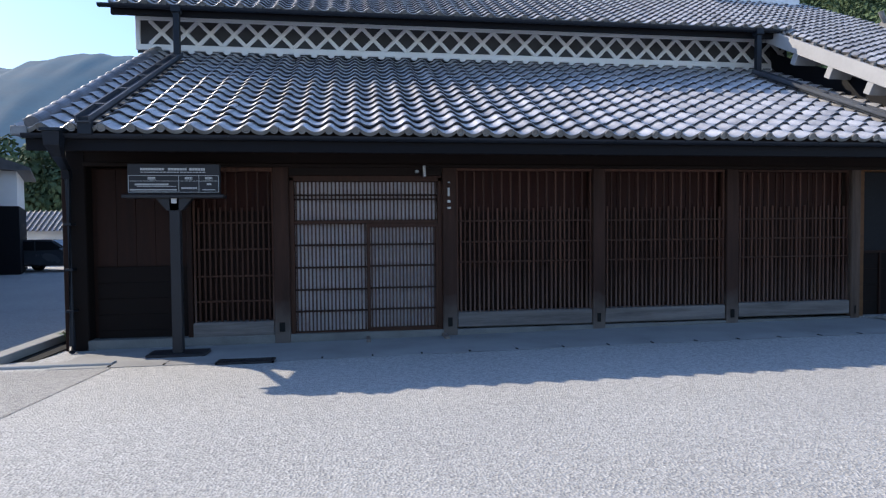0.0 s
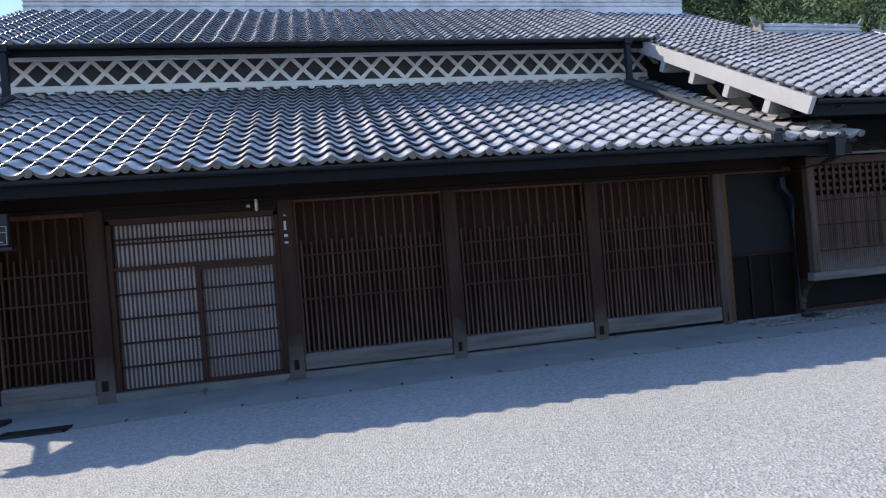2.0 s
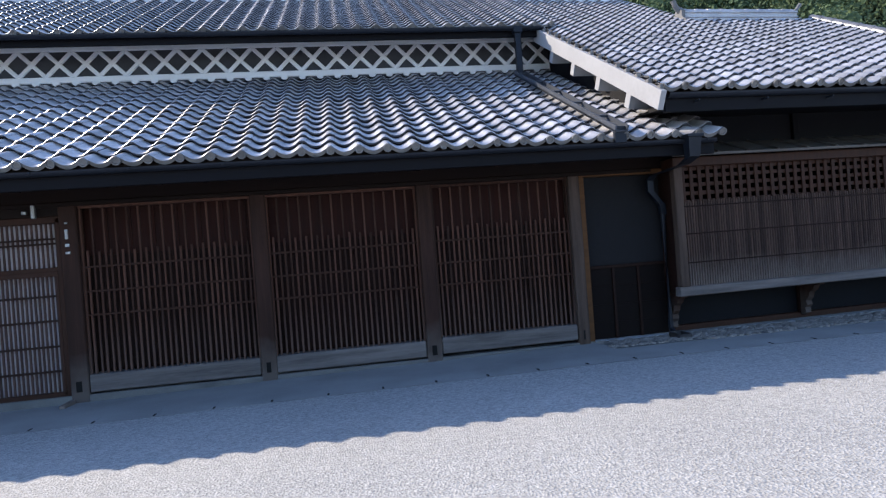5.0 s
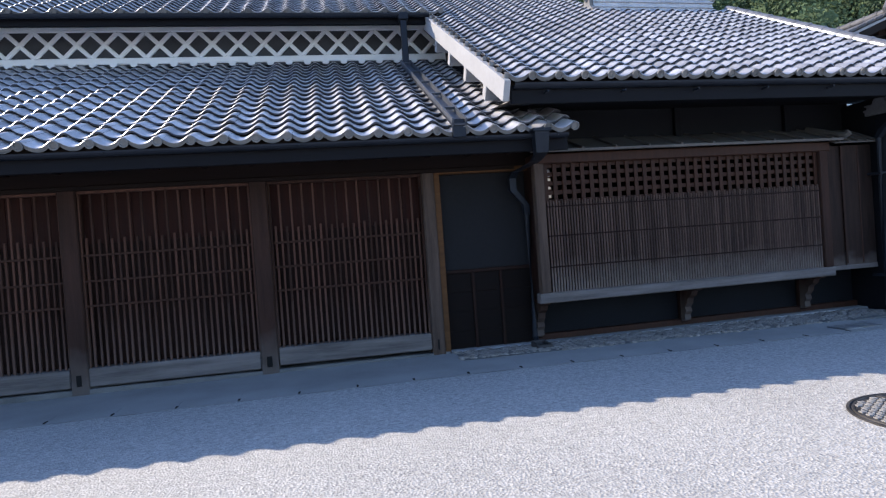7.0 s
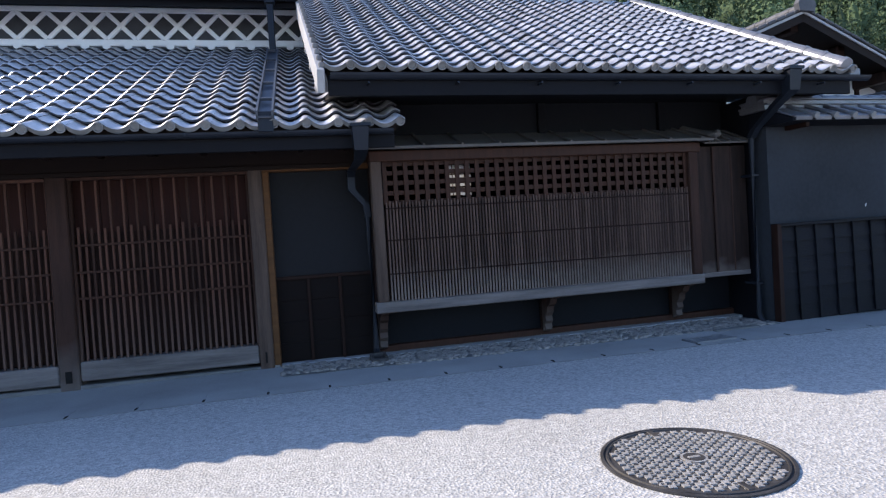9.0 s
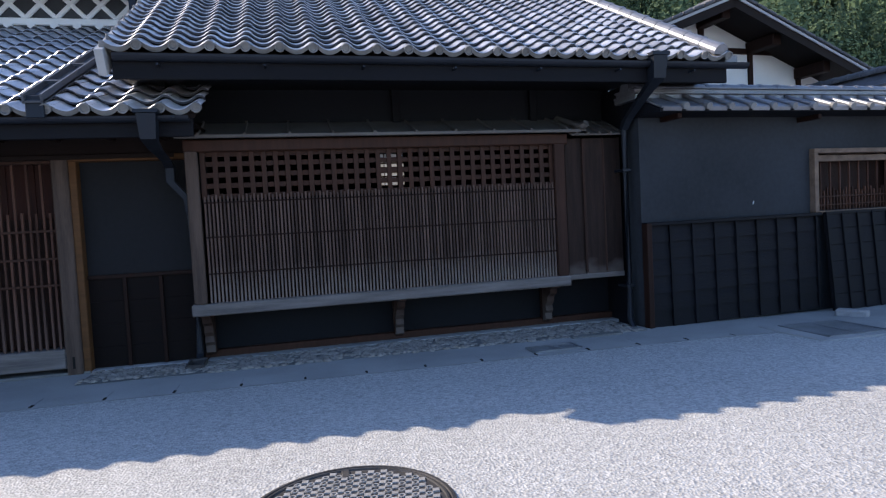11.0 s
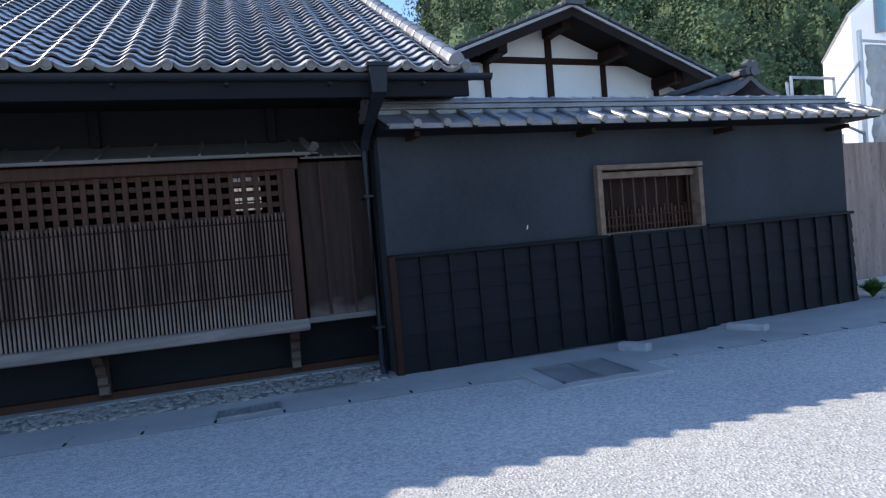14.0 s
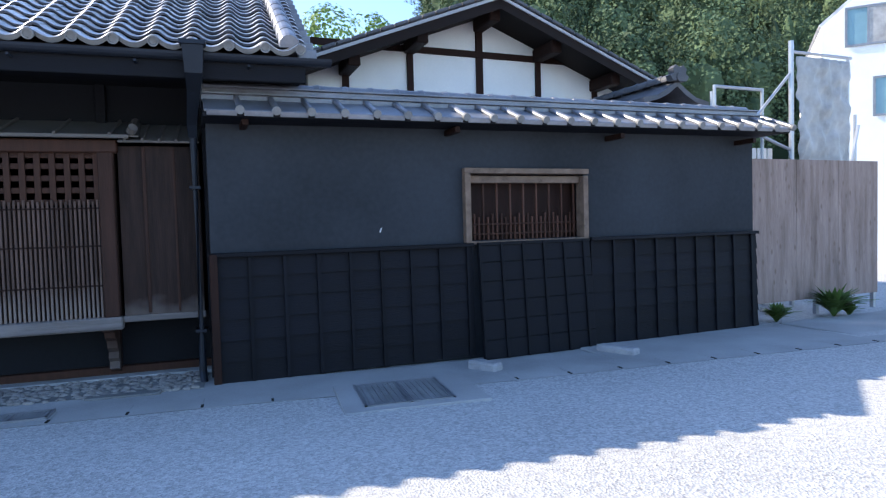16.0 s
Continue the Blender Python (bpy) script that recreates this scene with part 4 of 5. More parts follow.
part("frame", boxes_mesh("frame", [((2.60, -0.02, 1.93), (4.21, 0.14, 1.99)), ((2.60, -0.02, 1.17), (2.67, 0.14, 1.93)), ((4.13, -0.02, 1.17), (4.20, 0.14, 1.91)), ((2.62, -0.02, 1.15), (4.20, 0.16, 1.185)), ((2.69, 0.06, 1.83), (4.13, 0.12, 1.91))], M_FRAME, 0.005), wwin)
for i in range(25):
    u = 2.72 + 1.38 * i / 24
    slat(wwin, "slat", u, 0.15, 1.19, 0.022, 0.022, 0.66 if i % 3 == 0 else (0.30 if i % 2 else 0.26), M_SLAT)
part("rail", boxes_mesh("rail", [((2.69, 0.125, z), (4.13, 0.139, z + 0.02)) for z in (1.25, 1.36)], M_SLAT, 0.002), wwin)


def board_skirt(u0, u1, lean, ztop, zlow, rows, step, battens):
    """Lapped black boards held by battens, leaning out towards the ground."""
    sk = part("board_skirt", mesh_of("board_skirt", [(u0, 0.05, zlow), (u1, 0.05, zlow), (u1, 0.05, ztop), (u0, 0.05, ztop)], [(0, 1, 2, 3)], M_BLACK), gwall)
    h = (ztop - zlow) / rows
    for r in range(rows):
        za, zb = zlow + h * r, zlow + h * (r + 1)
        ya, yb = 0.02 - lean * (ztop - za) / (ztop - zlow) - 0.022, 0.02 - lean * (ztop - zb) / (ztop - zlow)
        vs = [(u0, ya, za), (u1, ya, za), (u1, ya + 0.016, za), (u0, ya + 0.016, za), (u0, yb - 0.002, zb + 0.01), (u1, yb - 0.002, zb + 0.01), (u1, yb + 0.012, zb + 0.01), (u0, yb + 0.012, zb + 0.01)]
        part("board", mesh_of("board", vs, BOXF, M_BLACK), sk)
    for k in range(battens):
        u = u0 + step * (k + 0.0) + 0.015
        if u > u1:
            break
        vs = []
        for z in (zlow, ztop):
            y = 0.02 - lean * (ztop - z) / (ztop - zlow)
            vs += [(u - 0.016, y - 0.04, z), (u + 0.016, y - 0.04, z), (u + 0.016, y - 0.01, z), (u - 0.016, y - 0.01, z)]
        part("batten", mesh_of("batten", vs, BOXF, M_BLACK), sk)
    part("top_rail", boxes_mesh("top_rail", [((u0, -0.045, ztop - 0.01), (u1, 0.06, ztop + 0.03))], M_BLACK, 0.004), sk)


board_skirt(0.0, 2.68, 0.03, 1.14, -0.06, 6, 0.325, 9)
board_skirt(4.22, W1, 0.03, 1.15, -0.11, 6, 0.325, 9)
box_part("skirt_post", (-0.02, -0.06, -0.1), (0.05, 0.04, 1.16), M_WOOD, gwall)
panel = thing("leaning_panel", MW @ Matrix.Translation((2.72, 0, 0)), "removable black board panel leaning under the window", "panel")
pm = pose(0, -0.15, -0.10, -5.2, 0, 0)
pb = part("panel_body", boxes_mesh("panel_body", [((0, 0.0, 0), (1.46, 0.02, 1.27))], M_BLACK), panel, pm)
part("board", boxes_mesh("board", [((0, -0.012, 0.212 * r), (1.46, 0.0, 0.212 * r + 0.205)) for r in range(6)], M_BLACK, 0.004), panel, pm)
part("batten", boxes_mesh("batten", [((0.27 * k, -0.035, 0), (0.27 * k + 0.03, -0.012, 1.27)) for k in range(6)] + [((0, -0.03, 1.24), (1.46, 0.02, 1.275))], M_BLACK, 0.003), panel, pm)

# coping: flat tiles with round joints, layered ridge and cap
cop_mesh = prism_mesh("coping", [(-0.36, 2.46), (-0.36, 2.49), (0.10, 2.70), (0.26, 2.70), (0.38, 2.62), (0.38, 2.46)], 0.0, W1 + 0.22, M_BLACK)
cop_mesh.transform(Matrix(((0, 1, 0, 0), (1, 0, 0, 0), (0, 0, 1, 0), (0, 0, 0, 1))))
cop = part("coping", cop_mesh, gwall, pose(0, 0, -0.08, 0, -0.62, 0))
NC = 23
pitch_c = (W1 + 0.22) / NC
flat = boxes_mesh("flat_tile", [((0.01, 0, -0.012), (pitch_c - 0.01, 0.50, 0.012)), ((0.03, -0.012, -0.04), (pitch_c - 0.03, 0.004, 0.01))], M_COPING, 0.004)
rollm = tube_mesh("roll_tile", [(0, -0.02, 0.02), (0, 0.50, 0.02)], 0.028, M_COPING, 10)
disc = tube_mesh("disc_tile", [(0, -0.045, 0.012), (0, 0.0, 0.012)], 0.040, M_TILE_LIP, 14)
for i in range(NC):
    m = Matrix.Translation((0.0 + pitch_c * i, -0.38, 2.505)) @ pose(0, 0, 0, 23.5, 0, 0)
    part("flat_tile", flat, cop, m)
    m2 = Matrix.Translation((0.0 + pitch_c * (i + 0.98), -0.38, 2.515)) @ pose(0, 0, 0, 23.5, 0, 0)
    part("roll_tile", rollm, cop, m2)
    part("disc_tile", disc, cop, m2)
part("ridge_course", boxes_mesh("ridge_course", [((-0.06, -0.02, 2.66), (W1 + 0.1, 0.38, 2.72)), ((-0.05, -0.05, 2.72), (W1 + 0.08, 0.41, 2.742)), ((-0.05, 0.0, 2.742), (W1 + 0.06, 0.36, 2.785)), ((-0.05, -0.03, 2.785), (W1 + 0.05, 0.39, 2.805))], M_COPING, 0.005), cop)
cap_row(cop, (-0.05, 0.18, 2.80), (W1 + 0.02, 0.18, 2.80), 0.085, 0.285, M_COPING)
for i in range(4):
    box_part("coping_bracket", (0.3 + 2.1 * i, -0.25, 2.33), (0.36 + 2.1 * i, 0.06, 2.39), M_WOOD, gwall)


# ---- street furniture and small things ----
def sign():
    s = thing("notice_board", pose(-2.06, 7.35, gz(-2.06, 7.35)), "dark timber post sign with white printed notice", "sign")
    box_part("foot", (-0.32, -0.16, 0.0), (0.32, 0.16, 0.05), M_SIGN, s)
    box_part("post", (-0.056, -0.05, 0.04), (0.056, 0.05, 1.86), M_SIGN, s)
    box_part("shelf", (-0.55, -0.09, 1.82), (0.55, 0.09, 1.86), M_SIGN, s)
    part("brace", prism_mesh("brace", [(-0.2, 1.82), (0.2, 1.82), (0.08, 1.68), (-0.08, 1.68)], -0.05, 0.05, M_SIGN), s)
    b = box_part("board", (-0.50, -0.035, 1.87), (0.50, 0.035, 2.21), M_SIGN, s)
    y = -0.04
    lines = [((-0.49, y, 2.075), (0.49, y + .004, 2.079)), ((-0.49, y, 2.012), (0.49, y + .004, 2.016)), ((-0.49, y, 1.885), (0.49, y + .004, 1.889)), ((-0.49, y, 1.885), (-0.486, y + .004, 2.079)), ((0.486, y, 1.885), (0.49, y + .004, 2.079)), ((0.05, y, 1.885), (0.054, y + .004, 2.079)), ((0.27, y, 1.885), (0.274, y + .004, 2.079))]
    part("rule", boxes_mesh("rule", lines, M_INK), b)
    rnd = random.Random(3)
    marks = []

    def text(x0, x1, z, h, w):
        x = x0
        while x < x1:
            k = w * rnd.uniform(0.7, 1.1)
            marks.append(((x, y, z), (min(x1, x + k), y + .004, z + h)))
            x += k + w * 0.25
    text(-0.36, -0.10, 2.135, 0.026, 0.026)
    text(-0.06, 0.14, 2.135, 0.026, 0.026)
    text(0.17, 0.34, 2.135, 0.026, 0.026)
    text(-0.36, 0.35, 2.11, 0.009, 0.03)
    for x0, x1 in ((-0.28, -0.2), (0.12, 0.20), (0.34, 0.42)):
        text(x0, x1, 2.04, 0.02, 0.02)
        text(x0, x1, 2.025, 0.006, 0.02)
    text(-0.42, -0.06, 1.965, 0.02, 0.02)
    text(-0.40, 0.02, 1.95, 0.007, 0.02)
    text(-0.47, 0.03, 1.91, 0.012, 0.012)
    text(-0.47, 0.03, 1.897, 0.006, 0.012)
    text(0.08, 0.25, 1.925, 0.018, 0.018)
    text(0.36, 0.41, 1.97, 0.02, 0.02)
    text(0.31, 0.45, 1.91, 0.01, 0.012)
    part("lettering", boxes_mesh("lettering", marks, M_INK), b)
    part("sticker", boxes_mesh("sticker", [((-0.03, -0.057, 1.76), (0.03, -0.0495, 1.815))], M_INK), s)


sign()


def manhole():
    m = thing("manhole_cover", pose(9.72, 4.02, gz(9.72, 4.02) + 0.004), "round cast iron manhole cover with studded pattern", "manhole cover")
    n = 64
    R = 0.50
    vs, fs = [], []
    prof = [(R + 0.0, -0.05), (R, 0.006), (R - 0.018, 0.008), (R - 0.022, 0.000), (R - 0.03, 0.000), (R - 0.034, 0.009), (R - 0.044, 0.009), (R - 0.048, 0.001), (0.0001, 0.001)]
    for r, z in prof:
        for k in range(n):
            a = 2 * math.pi * k / n
            vs.append((r * math.cos(a), r * math.sin(a), z))
    for g in range(len(prof) - 1):
        for k in range(n):
            k2 = (k + 1) % n
            fs.append((g * n + k, g * n + k2, (g + 1) * n + k2, (g + 1) * n + k))
    part("plate", mesh_of("plate", vs, fs, M_IRON), m)
    sv, sf = [], []

    def stud(cx, cy, r0, z1, seg, turn, hole):
        """A raised stud, hollow in the middle when hole is not nought."""
        k0 = len(sv)
        for r, z in ((r0, 0.0), (r0 * 0.94, z1), (hole, z1), (hole, 0.0015)):
            for k in range(seg):
                a = 2 * math.pi * k / seg + turn
                q = 1.0 if hole or k % 2 == 0 else 0.62
                sv.append((cx + q * r * math.cos(a), cy + q * r * math.sin(a), z))
        for g in range(3 if hole else 1):
            for k in range(seg):
                k2 = (k + 1) % seg
                sf.append((k0 + g * seg + k, k0 + g * seg + k2, k0 + g * seg + seg + k2, k0 + g * seg + seg + k))
        if not hole:
            sf.append(tuple(k0 + seg + k for k in range(seg)))
    p = 0.0475
    ca, sa = math.cos(0.62), math.sin(0.62)
    for i in range(-10, 11):
        for j in range(-10, 11):
            a, b = i * p, j * p
            x, y = a * ca - b * sa, a * sa + b * ca
            rr = math.hypot(x, y)
            if rr < R - 0.066 and rr > 0.088:
                if (i + j) % 2:
                    stud(x, y, 0.0205, 0.009, 10, 0.0, 0.012)
                else:
                    stud(x, y, 0.026, 0.009, 8, 0.62, 0.0)
    part("studs", mesh_of("studs", sv, sf, M_IRON_WORN), m)
    part("badge", tube_mesh("badge", [(0, 0, 0), (0, 0, 0.008)], 0.072, M_IRON_WORN, 20), m)
    part("badge_field", tube_mesh("badge_field", [(0, 0, 0.008), (0, 0, 0.0095)], 0.058, M_IRON, 20), m)
    part("badge_mark", boxes_mesh("badge_mark", [((-0.035, -0.012, 0.0095), (0.035, 0.012, 0.0115))], M_IRON_WORN, 0.001), m)
    part("key_slot", boxes_mesh("key_slot", [((-0.02, 0.36, 0.001), (0.02, 0.45, 0.0105)), ((-0.02, -0.45, 0.001), (0.02, -0.36, 0.0105))], M_IRON, 0.003), m)


manhole()


def grating(name, cx, cy, w, d, ang, bars, label, metal=None):
    metal = metal or M_GALV
    g = thing(name, pose(cx, cy, gz(cx, cy) + (0.03 if d > 0.5 else 0.02), 0, 0, ang), label, "drain grate")
    part("frame", boxes_mesh("frame", [((-w / 2, -d / 2, -0.03), (w / 2, -d / 2 + 0.02, 0.008)), ((-w / 2, d / 2 - 0.02, -0.03), (w / 2, d / 2, 0.008)), ((-w / 2, -d / 2, -0.03), (-w / 2 + 0.02, d / 2, 0.008)), ((w / 2 - 0.02, -d / 2, -0.03), (w / 2, d / 2, 0.008)), ((-0.012, -d / 2, -0.03), (0.012, d / 2, 0.007))], metal), g)
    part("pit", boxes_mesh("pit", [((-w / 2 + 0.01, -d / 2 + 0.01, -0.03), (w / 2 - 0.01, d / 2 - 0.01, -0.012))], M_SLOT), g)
    bl = []
    for i in range(bars):
        y = -d / 2 + 0.03 + (d - 0.06) * i / (bars - 1)
        bl.append(((-w / 2 + 0.02, y - 0.006, -0.012), (w / 2 - 0.02, y + 0.006, 0.004)))
    k = int(w / 0.05)
    for i in range(1, k):
        x = -w / 2 + w * i / k
        bl.append(((x - 0.004, -d / 2 + 0.02, -0.012), (x + 0.004, d / 2 - 0.02, 0.003)))
    part("bar", boxes_mesh("bar", bl, metal), g)


tagged(new("grate_surround", boxes_mesh("grate_surround", [((14.42, 6.14, -0.12), (15.62, 7.02, -0.035))], M_CONC, 0.006)), "pale concrete surround of the steel grating", "slab", kind="structure")
grating("drain_grate", 14.97, 6.59, 0.75, 0.67, 0, 20, "galvanised steel grating set in the concrete apron")
grating("drain_grate", 11.96, 6.95, 0.52, 0.24, 3, 8, "long steel drain grating in the apron")
grating("drain_grate", -1.2, 6.72, 0.60, 0.20, 0, 8, "dark steel drain grating before the door", M_SIGN)
tagged(new("concrete_slab", boxes_mesh("concrete_slab", [((12.35, 7.33, -0.07), (12.95, 7.44, -0.025))], M_CONC_DARK, 0.006)), "small grey concrete slab among pebbles", "slab")


def pebbles():
    """Rounded stones bedded between kerb and apron below the second house."""
    rnd = random.Random(11)
    bm = bmesh.new()
    bmesh.ops.create_icosphere(bm, subdivisions=1, radius=1.0)
    bv = np.array([v.co[:] for v in bm.verts])
    bf = [tuple(v.index for v in f.verts) for f in bm.faces]
    bm.free()
    vs, fs = [], []
    for i in range(1500):
        u = rnd.uniform(-1.1, 4.75)
        x = 8.5 + u
        y = rnd.uniform(7.42, 7.99 + 0.033 * max(0, u)) if u > 0 else rnd.uniform(7.50, 7.97)
        s = rnd.uniform(0.018, 0.042)
        a = rnd.uniform(0, 3.14)
        sc = np.array([s * rnd.uniform(1, 1.6), s, s * 0.6])
        p = bv * sc
        c, q = math.cos(a), math.sin(a)
        p = np.stack([p[:, 0] * c - p[:, 1] * q, p[:, 0] * q + p[:, 1] * c, p[:, 2]], 1) + np.array([x, y, gz(x, y) + 0.012])
        k = len(vs)
        vs += p.tolist()
        fs += [tuple(k + t for t in f) for f in bf]
    tagged(new("pebbles", mesh_of("pebbles", vs, fs, M_PEBBLE, smooth=True)), "grey river pebbles bedded along the wall foot", "pebbles", kind="stuff")


pebbles()
strip("pebble_bed", 7.4, 13.3, lambda x: 7.42, lambda x: 8.05, 0.012, M_CONC_DARK, "dark mortar bed below the pebbles")


def kerb_stone(x, y, ang, l):
    ob = new("kerb_stone", boxes_mesh("kerb_stone", [((-l / 2, -0.08, -0.06), (l / 2, 0.08, 0.06))], M_STONE, 0.02))
    ob.matrix_basis = pose(x, y, gz(x, y) + 0.03, 0, 0, ang)
    return tagged(ob, "small rough granite block beside the wall", "stone", "blocks under the panel")


kerb_stone(15.98, 7.30, -55, 0.34)
kerb_stone(17.6, 7.45, -60, 0.46)

tagged(new("slab", boxes_mesh("slab", [((0.0, 0.0, -0.12), (3.15, 0.85, 0.0))], M_CONC, 0.012)), "raised pale concrete slab along the garden wall", "slab").matrix_basis = pose(17.35, 7.08, -0.085, 0, 0, 1.0)
tagged(new("paving_slab", boxes_mesh("paving_slab", [((0.0, 0.0, -0.12), (3.2, 1.0, 0.0))], M_CONC, 0.012)), "pale concrete paving in front of the hoarding", "slab").matrix_basis = pose(20.75, 7.25, -0.095, 0, 0, 6.0)
chip = new("plaster_chip", boxes_mesh("plaster_chip", [((-0.006, -0.003, -0.025), (0.006, 0.002, 0.025))], M_WHITE, 0.002))
chip.parent, chip.matrix_basis = gwall, pose(1.66, 0.058, 1.34, 0, 20, 0)

# ---- behind the wall: gabled house ----
MG = pose(17.98, 12.8, 0, 0, 0, 5.6)
gable = thing("house", MG, "white plastered house with dark timber frame and tiled gable", "house")
GA, GP = 5.36, 0.385
part("gable_wall", prism_mesh("gable_wall", [(-3.3, 0), (3.3, 0), (3.3, GA - 3.3 * GP), (0, GA), (-3.3, GA - 3.3 * GP)], 0, 6.0, M_WHITE), gable)
bl = [((-3.3, -0.05, 4.58), (3.3, 0.0, 4.70)), ((-0.07, -0.048, 3.0), (0.07, 0.0, 5.3)), ((-1.48, -0.048, 3.0), (-1.36, 0.0, 4.6)), ((1.24, -0.048, 3.0), (1.36, 0.0, 4.6)), ((-2.7, -0.048, 3.0), (-2.58, 0, 4.58)), ((2.6, -0.048, 3.0), (2.72, 0, 4.58))]
part("timber_frame", boxes_mesh("timber_frame", bl, M_WOOD, 0.005), gable)
for x, z in ((0, 5.2), (-1.42, 4.68), (1.30, 4.72), (2.65, 4.2), (-2.65, 4.2)):
    part("purlin_end", boxes_mesh("purlin_end", [((x - 0.11, -0.75, z - 0.13), (x + 0.11, 0, z + 0.11))], M_WOOD, 0.02), gable)
for s in (-1, 1):
    L = 4.25
    ang = math.degrees(math.atan(GP)) * s
    m = Matrix.Translation((0, 0, GA + 0.02)) @ pose(0, 0, 0, 0, ang, 0)
    x0, x1 = (0, L) if s > 0 else (-L, 0)
    rf = part("roof", boxes_mesh("roof", [((x0, -0.95, 0.0), (x1, 6.5, 0.10))], M_DIMTILE, 0.0), gable, m)
    part("barge_board", boxes_mesh("barge_board", [((x0, -0.97, -0.16), (x1, -0.92, 0.0))], M_WOOD_X), gable, m)
    part("verge_trim", boxes_mesh("verge_trim", [((x0, -1.0, 0.0), (x1, -0.93, 0.05))], M_BARGE), gable, m)
    part("soffit", boxes_mesh("soffit", [((x0, -0.93, -0.05), (x1, 0.0, -0.01))], M_WOOD_X), gable, m)
    part("verge_tile", boxes_mesh("verge_tile", [((x0 + L * k / 16 + 0.02, -1.03, 0.07), (x0 + L * (k + 1) / 16, -0.70, 0.13)) for k in range(16)], M_DIMTILE, 0.015), gable, m)
cap_row(gable, (0, -1.0, GA + 0.14), (0, 6.5, GA + 0.14), 0.10, 0.3, M_DIMTILE)
part("ridge_end_tile", prism_mesh("ridge_end_tile", [(-0.2, 0), (0.2, 0), (0.24, 0.15), (0.12, 0.34), (0, 0.42), (-0.12, 0.34), (-0.24, 0.15)], -0.06, 0.06, M_DIMTILE), gable, Matrix.Translation((0, -1.02, GA + 0.04)))

# small tiled roof with ridge-end ornament beyond the coping
shed = thing("shed", pose(20.55, 10.6, 0, 0, 0, 8), "small tiled garden roof with ornate ridge end", "shed")
box_part("body", (-0.42, 0.2, 0), (0.42, 3.0, 3.3), M_DOORWOOD, shed)
for s in (-1, 1):
    curve_pts = [(0, 0.40), (0.2, 0.26), (0.42, 0.14), (0.72, 0.08), (0.72, 0.0), (0.42, 0.06), (0.2, 0.16), (0, 0.30)]
    part("roof", prism_mesh("roof", [(s * a, 3.28 + b) for a, b in curve_pts], -0.3, 3.3, M_DIMTILE), shed)
part("ridge_end_tile", prism_mesh("ridge_end_tile", [(-0.15, 0), (0.15, 0), (0.2, 0.08), (0.13, 0.12), (0.15, 0.2), (0.08, 0.26), (0, 0.22), (-0.08, 0.26), (-0.15, 0.2), (-0.13, 0.12), (-0.2, 0.08)], -0.06, 0.06, M_DIMTILE), shed, Matrix.Translation((0, -0.3, 3.66)))
part("ridge_boss", tube_mesh("ridge_boss", [(0, -0.38, 3.72), (0, -0.3, 3.72)], 0.08, M_DIMTILE, 14), shed)
cap_row(shed, (0, -0.3, 3.72), (0, 3.3, 3.72), 0.1, 0.3, M_DIMTILE)

# ---- building site: fence, scaffold, sheet ----
MF = pose(20.42, 8.52, 0, 0, 0, 6.3)
fence = thing("plywood_fence", MF, "weathered plywood hoarding on a low frame", "fence")
for i in range(3):
    part("panel", boxes_mesh("panel", [((0.905 * i, 0, 0.13), (0.905 * i + 0.90, 0.02, 2.18))], M_PLY, 0.002), fence)
part("frame", boxes_mesh("frame", [((2.66, 0.03, -0.12), (2.72, 0.09, 2.1)), ((0.02, 0.03, -0.12), (0.08, 0.09, 2.1)), ((1.35, 0.03, -0.12), (1.41, 0.09, 2.1)), ((0, 0.03, 1.9), (2.7, 0.06, 1.98))], M_STEEL, 0.003), fence)

scaf = thing("scaffold", pose(21.25, 9.45, -0.1, 0, 0, 6.3), "steel pipe scaffold behind the hoarding", "scaffold")
poles = [[(0.95, 0, 0), (0.95, 0, 4.30)], [(2.32, 0, 0), (2.32, 0, 4.1)], [(0.95, 0, 4.13), (2.4, 0, 4.13)], [(-0.5, 0.2, 2.3), (-0.5, 0.2, 3.55)], [(0.53, 0.2, 2.3), (0.53, 0.2, 3.55)], [(-0.5, 0.2, 3.53), (0.53, 0.2, 3.53)], [(-0.35, 0.4, 2.3), (-0.35, 0.4, 3.5)], [(-0.5, 0.2, 3.1), (0.9, 0, 2.55)], [(0.3, 0.2, 3.0), (0.95, 0, 3.8)], [(2.32, 0, 2.0), (2.6, 0, 3.0)], [(-0.5, 0.2, 0), (-0.5, 0.2, 2.3)], [(0.53, 0.2, 0), (0.53, 0.2, 2.3)], [(-0.35, 0.4, 0), (-0.35, 0.4, 2.3)], [(2.66, 0.1, 0), (2.66, 0.1, 3.2)]]
for i, p in enumerate(poles):
    part("pole", tube_mesh("pole", p, 0.026 if i else 0.04, M_STEEL, 8), scaf)


def hung_sheet():
    n, k = 26, 34
    vs, fs = [], []
    for j in range(k + 1):
        for i in range(n + 1):
            u, z = 1.02 + 1.26 * i / n, 2.0 + 2.05 * j / k
            y = -0.06 + 0.07 * noise.noise((u * 3.2 + z * 1.4, z * 2.1, 3)) + 0.05 * noise.noise((u * 9 - z * 3, z * 6, 8))
            vs.append((u, y, z))
    for j in range(k):
        for i in range(n):
            a = j * (n + 1) + i
            fs.append((a, a + 1, a + n + 2, a + n + 1))
    me = mesh_of("safety_sheet", vs, fs, M_NET, smooth=True)
    ob = part("safety_sheet", me, scaf)
    md = ob.modifiers.new("thick", "SOLIDIFY")
    md.thickness = 0.004
    tagged(ob, "crumpled grey translucent sheet")


hung_sheet()
panel2 = thing("site_panel", pose(21.3, 9.9, -0.1, 0, 0, 6.3), "white corrugated site panels behind the scaffold", "panel")
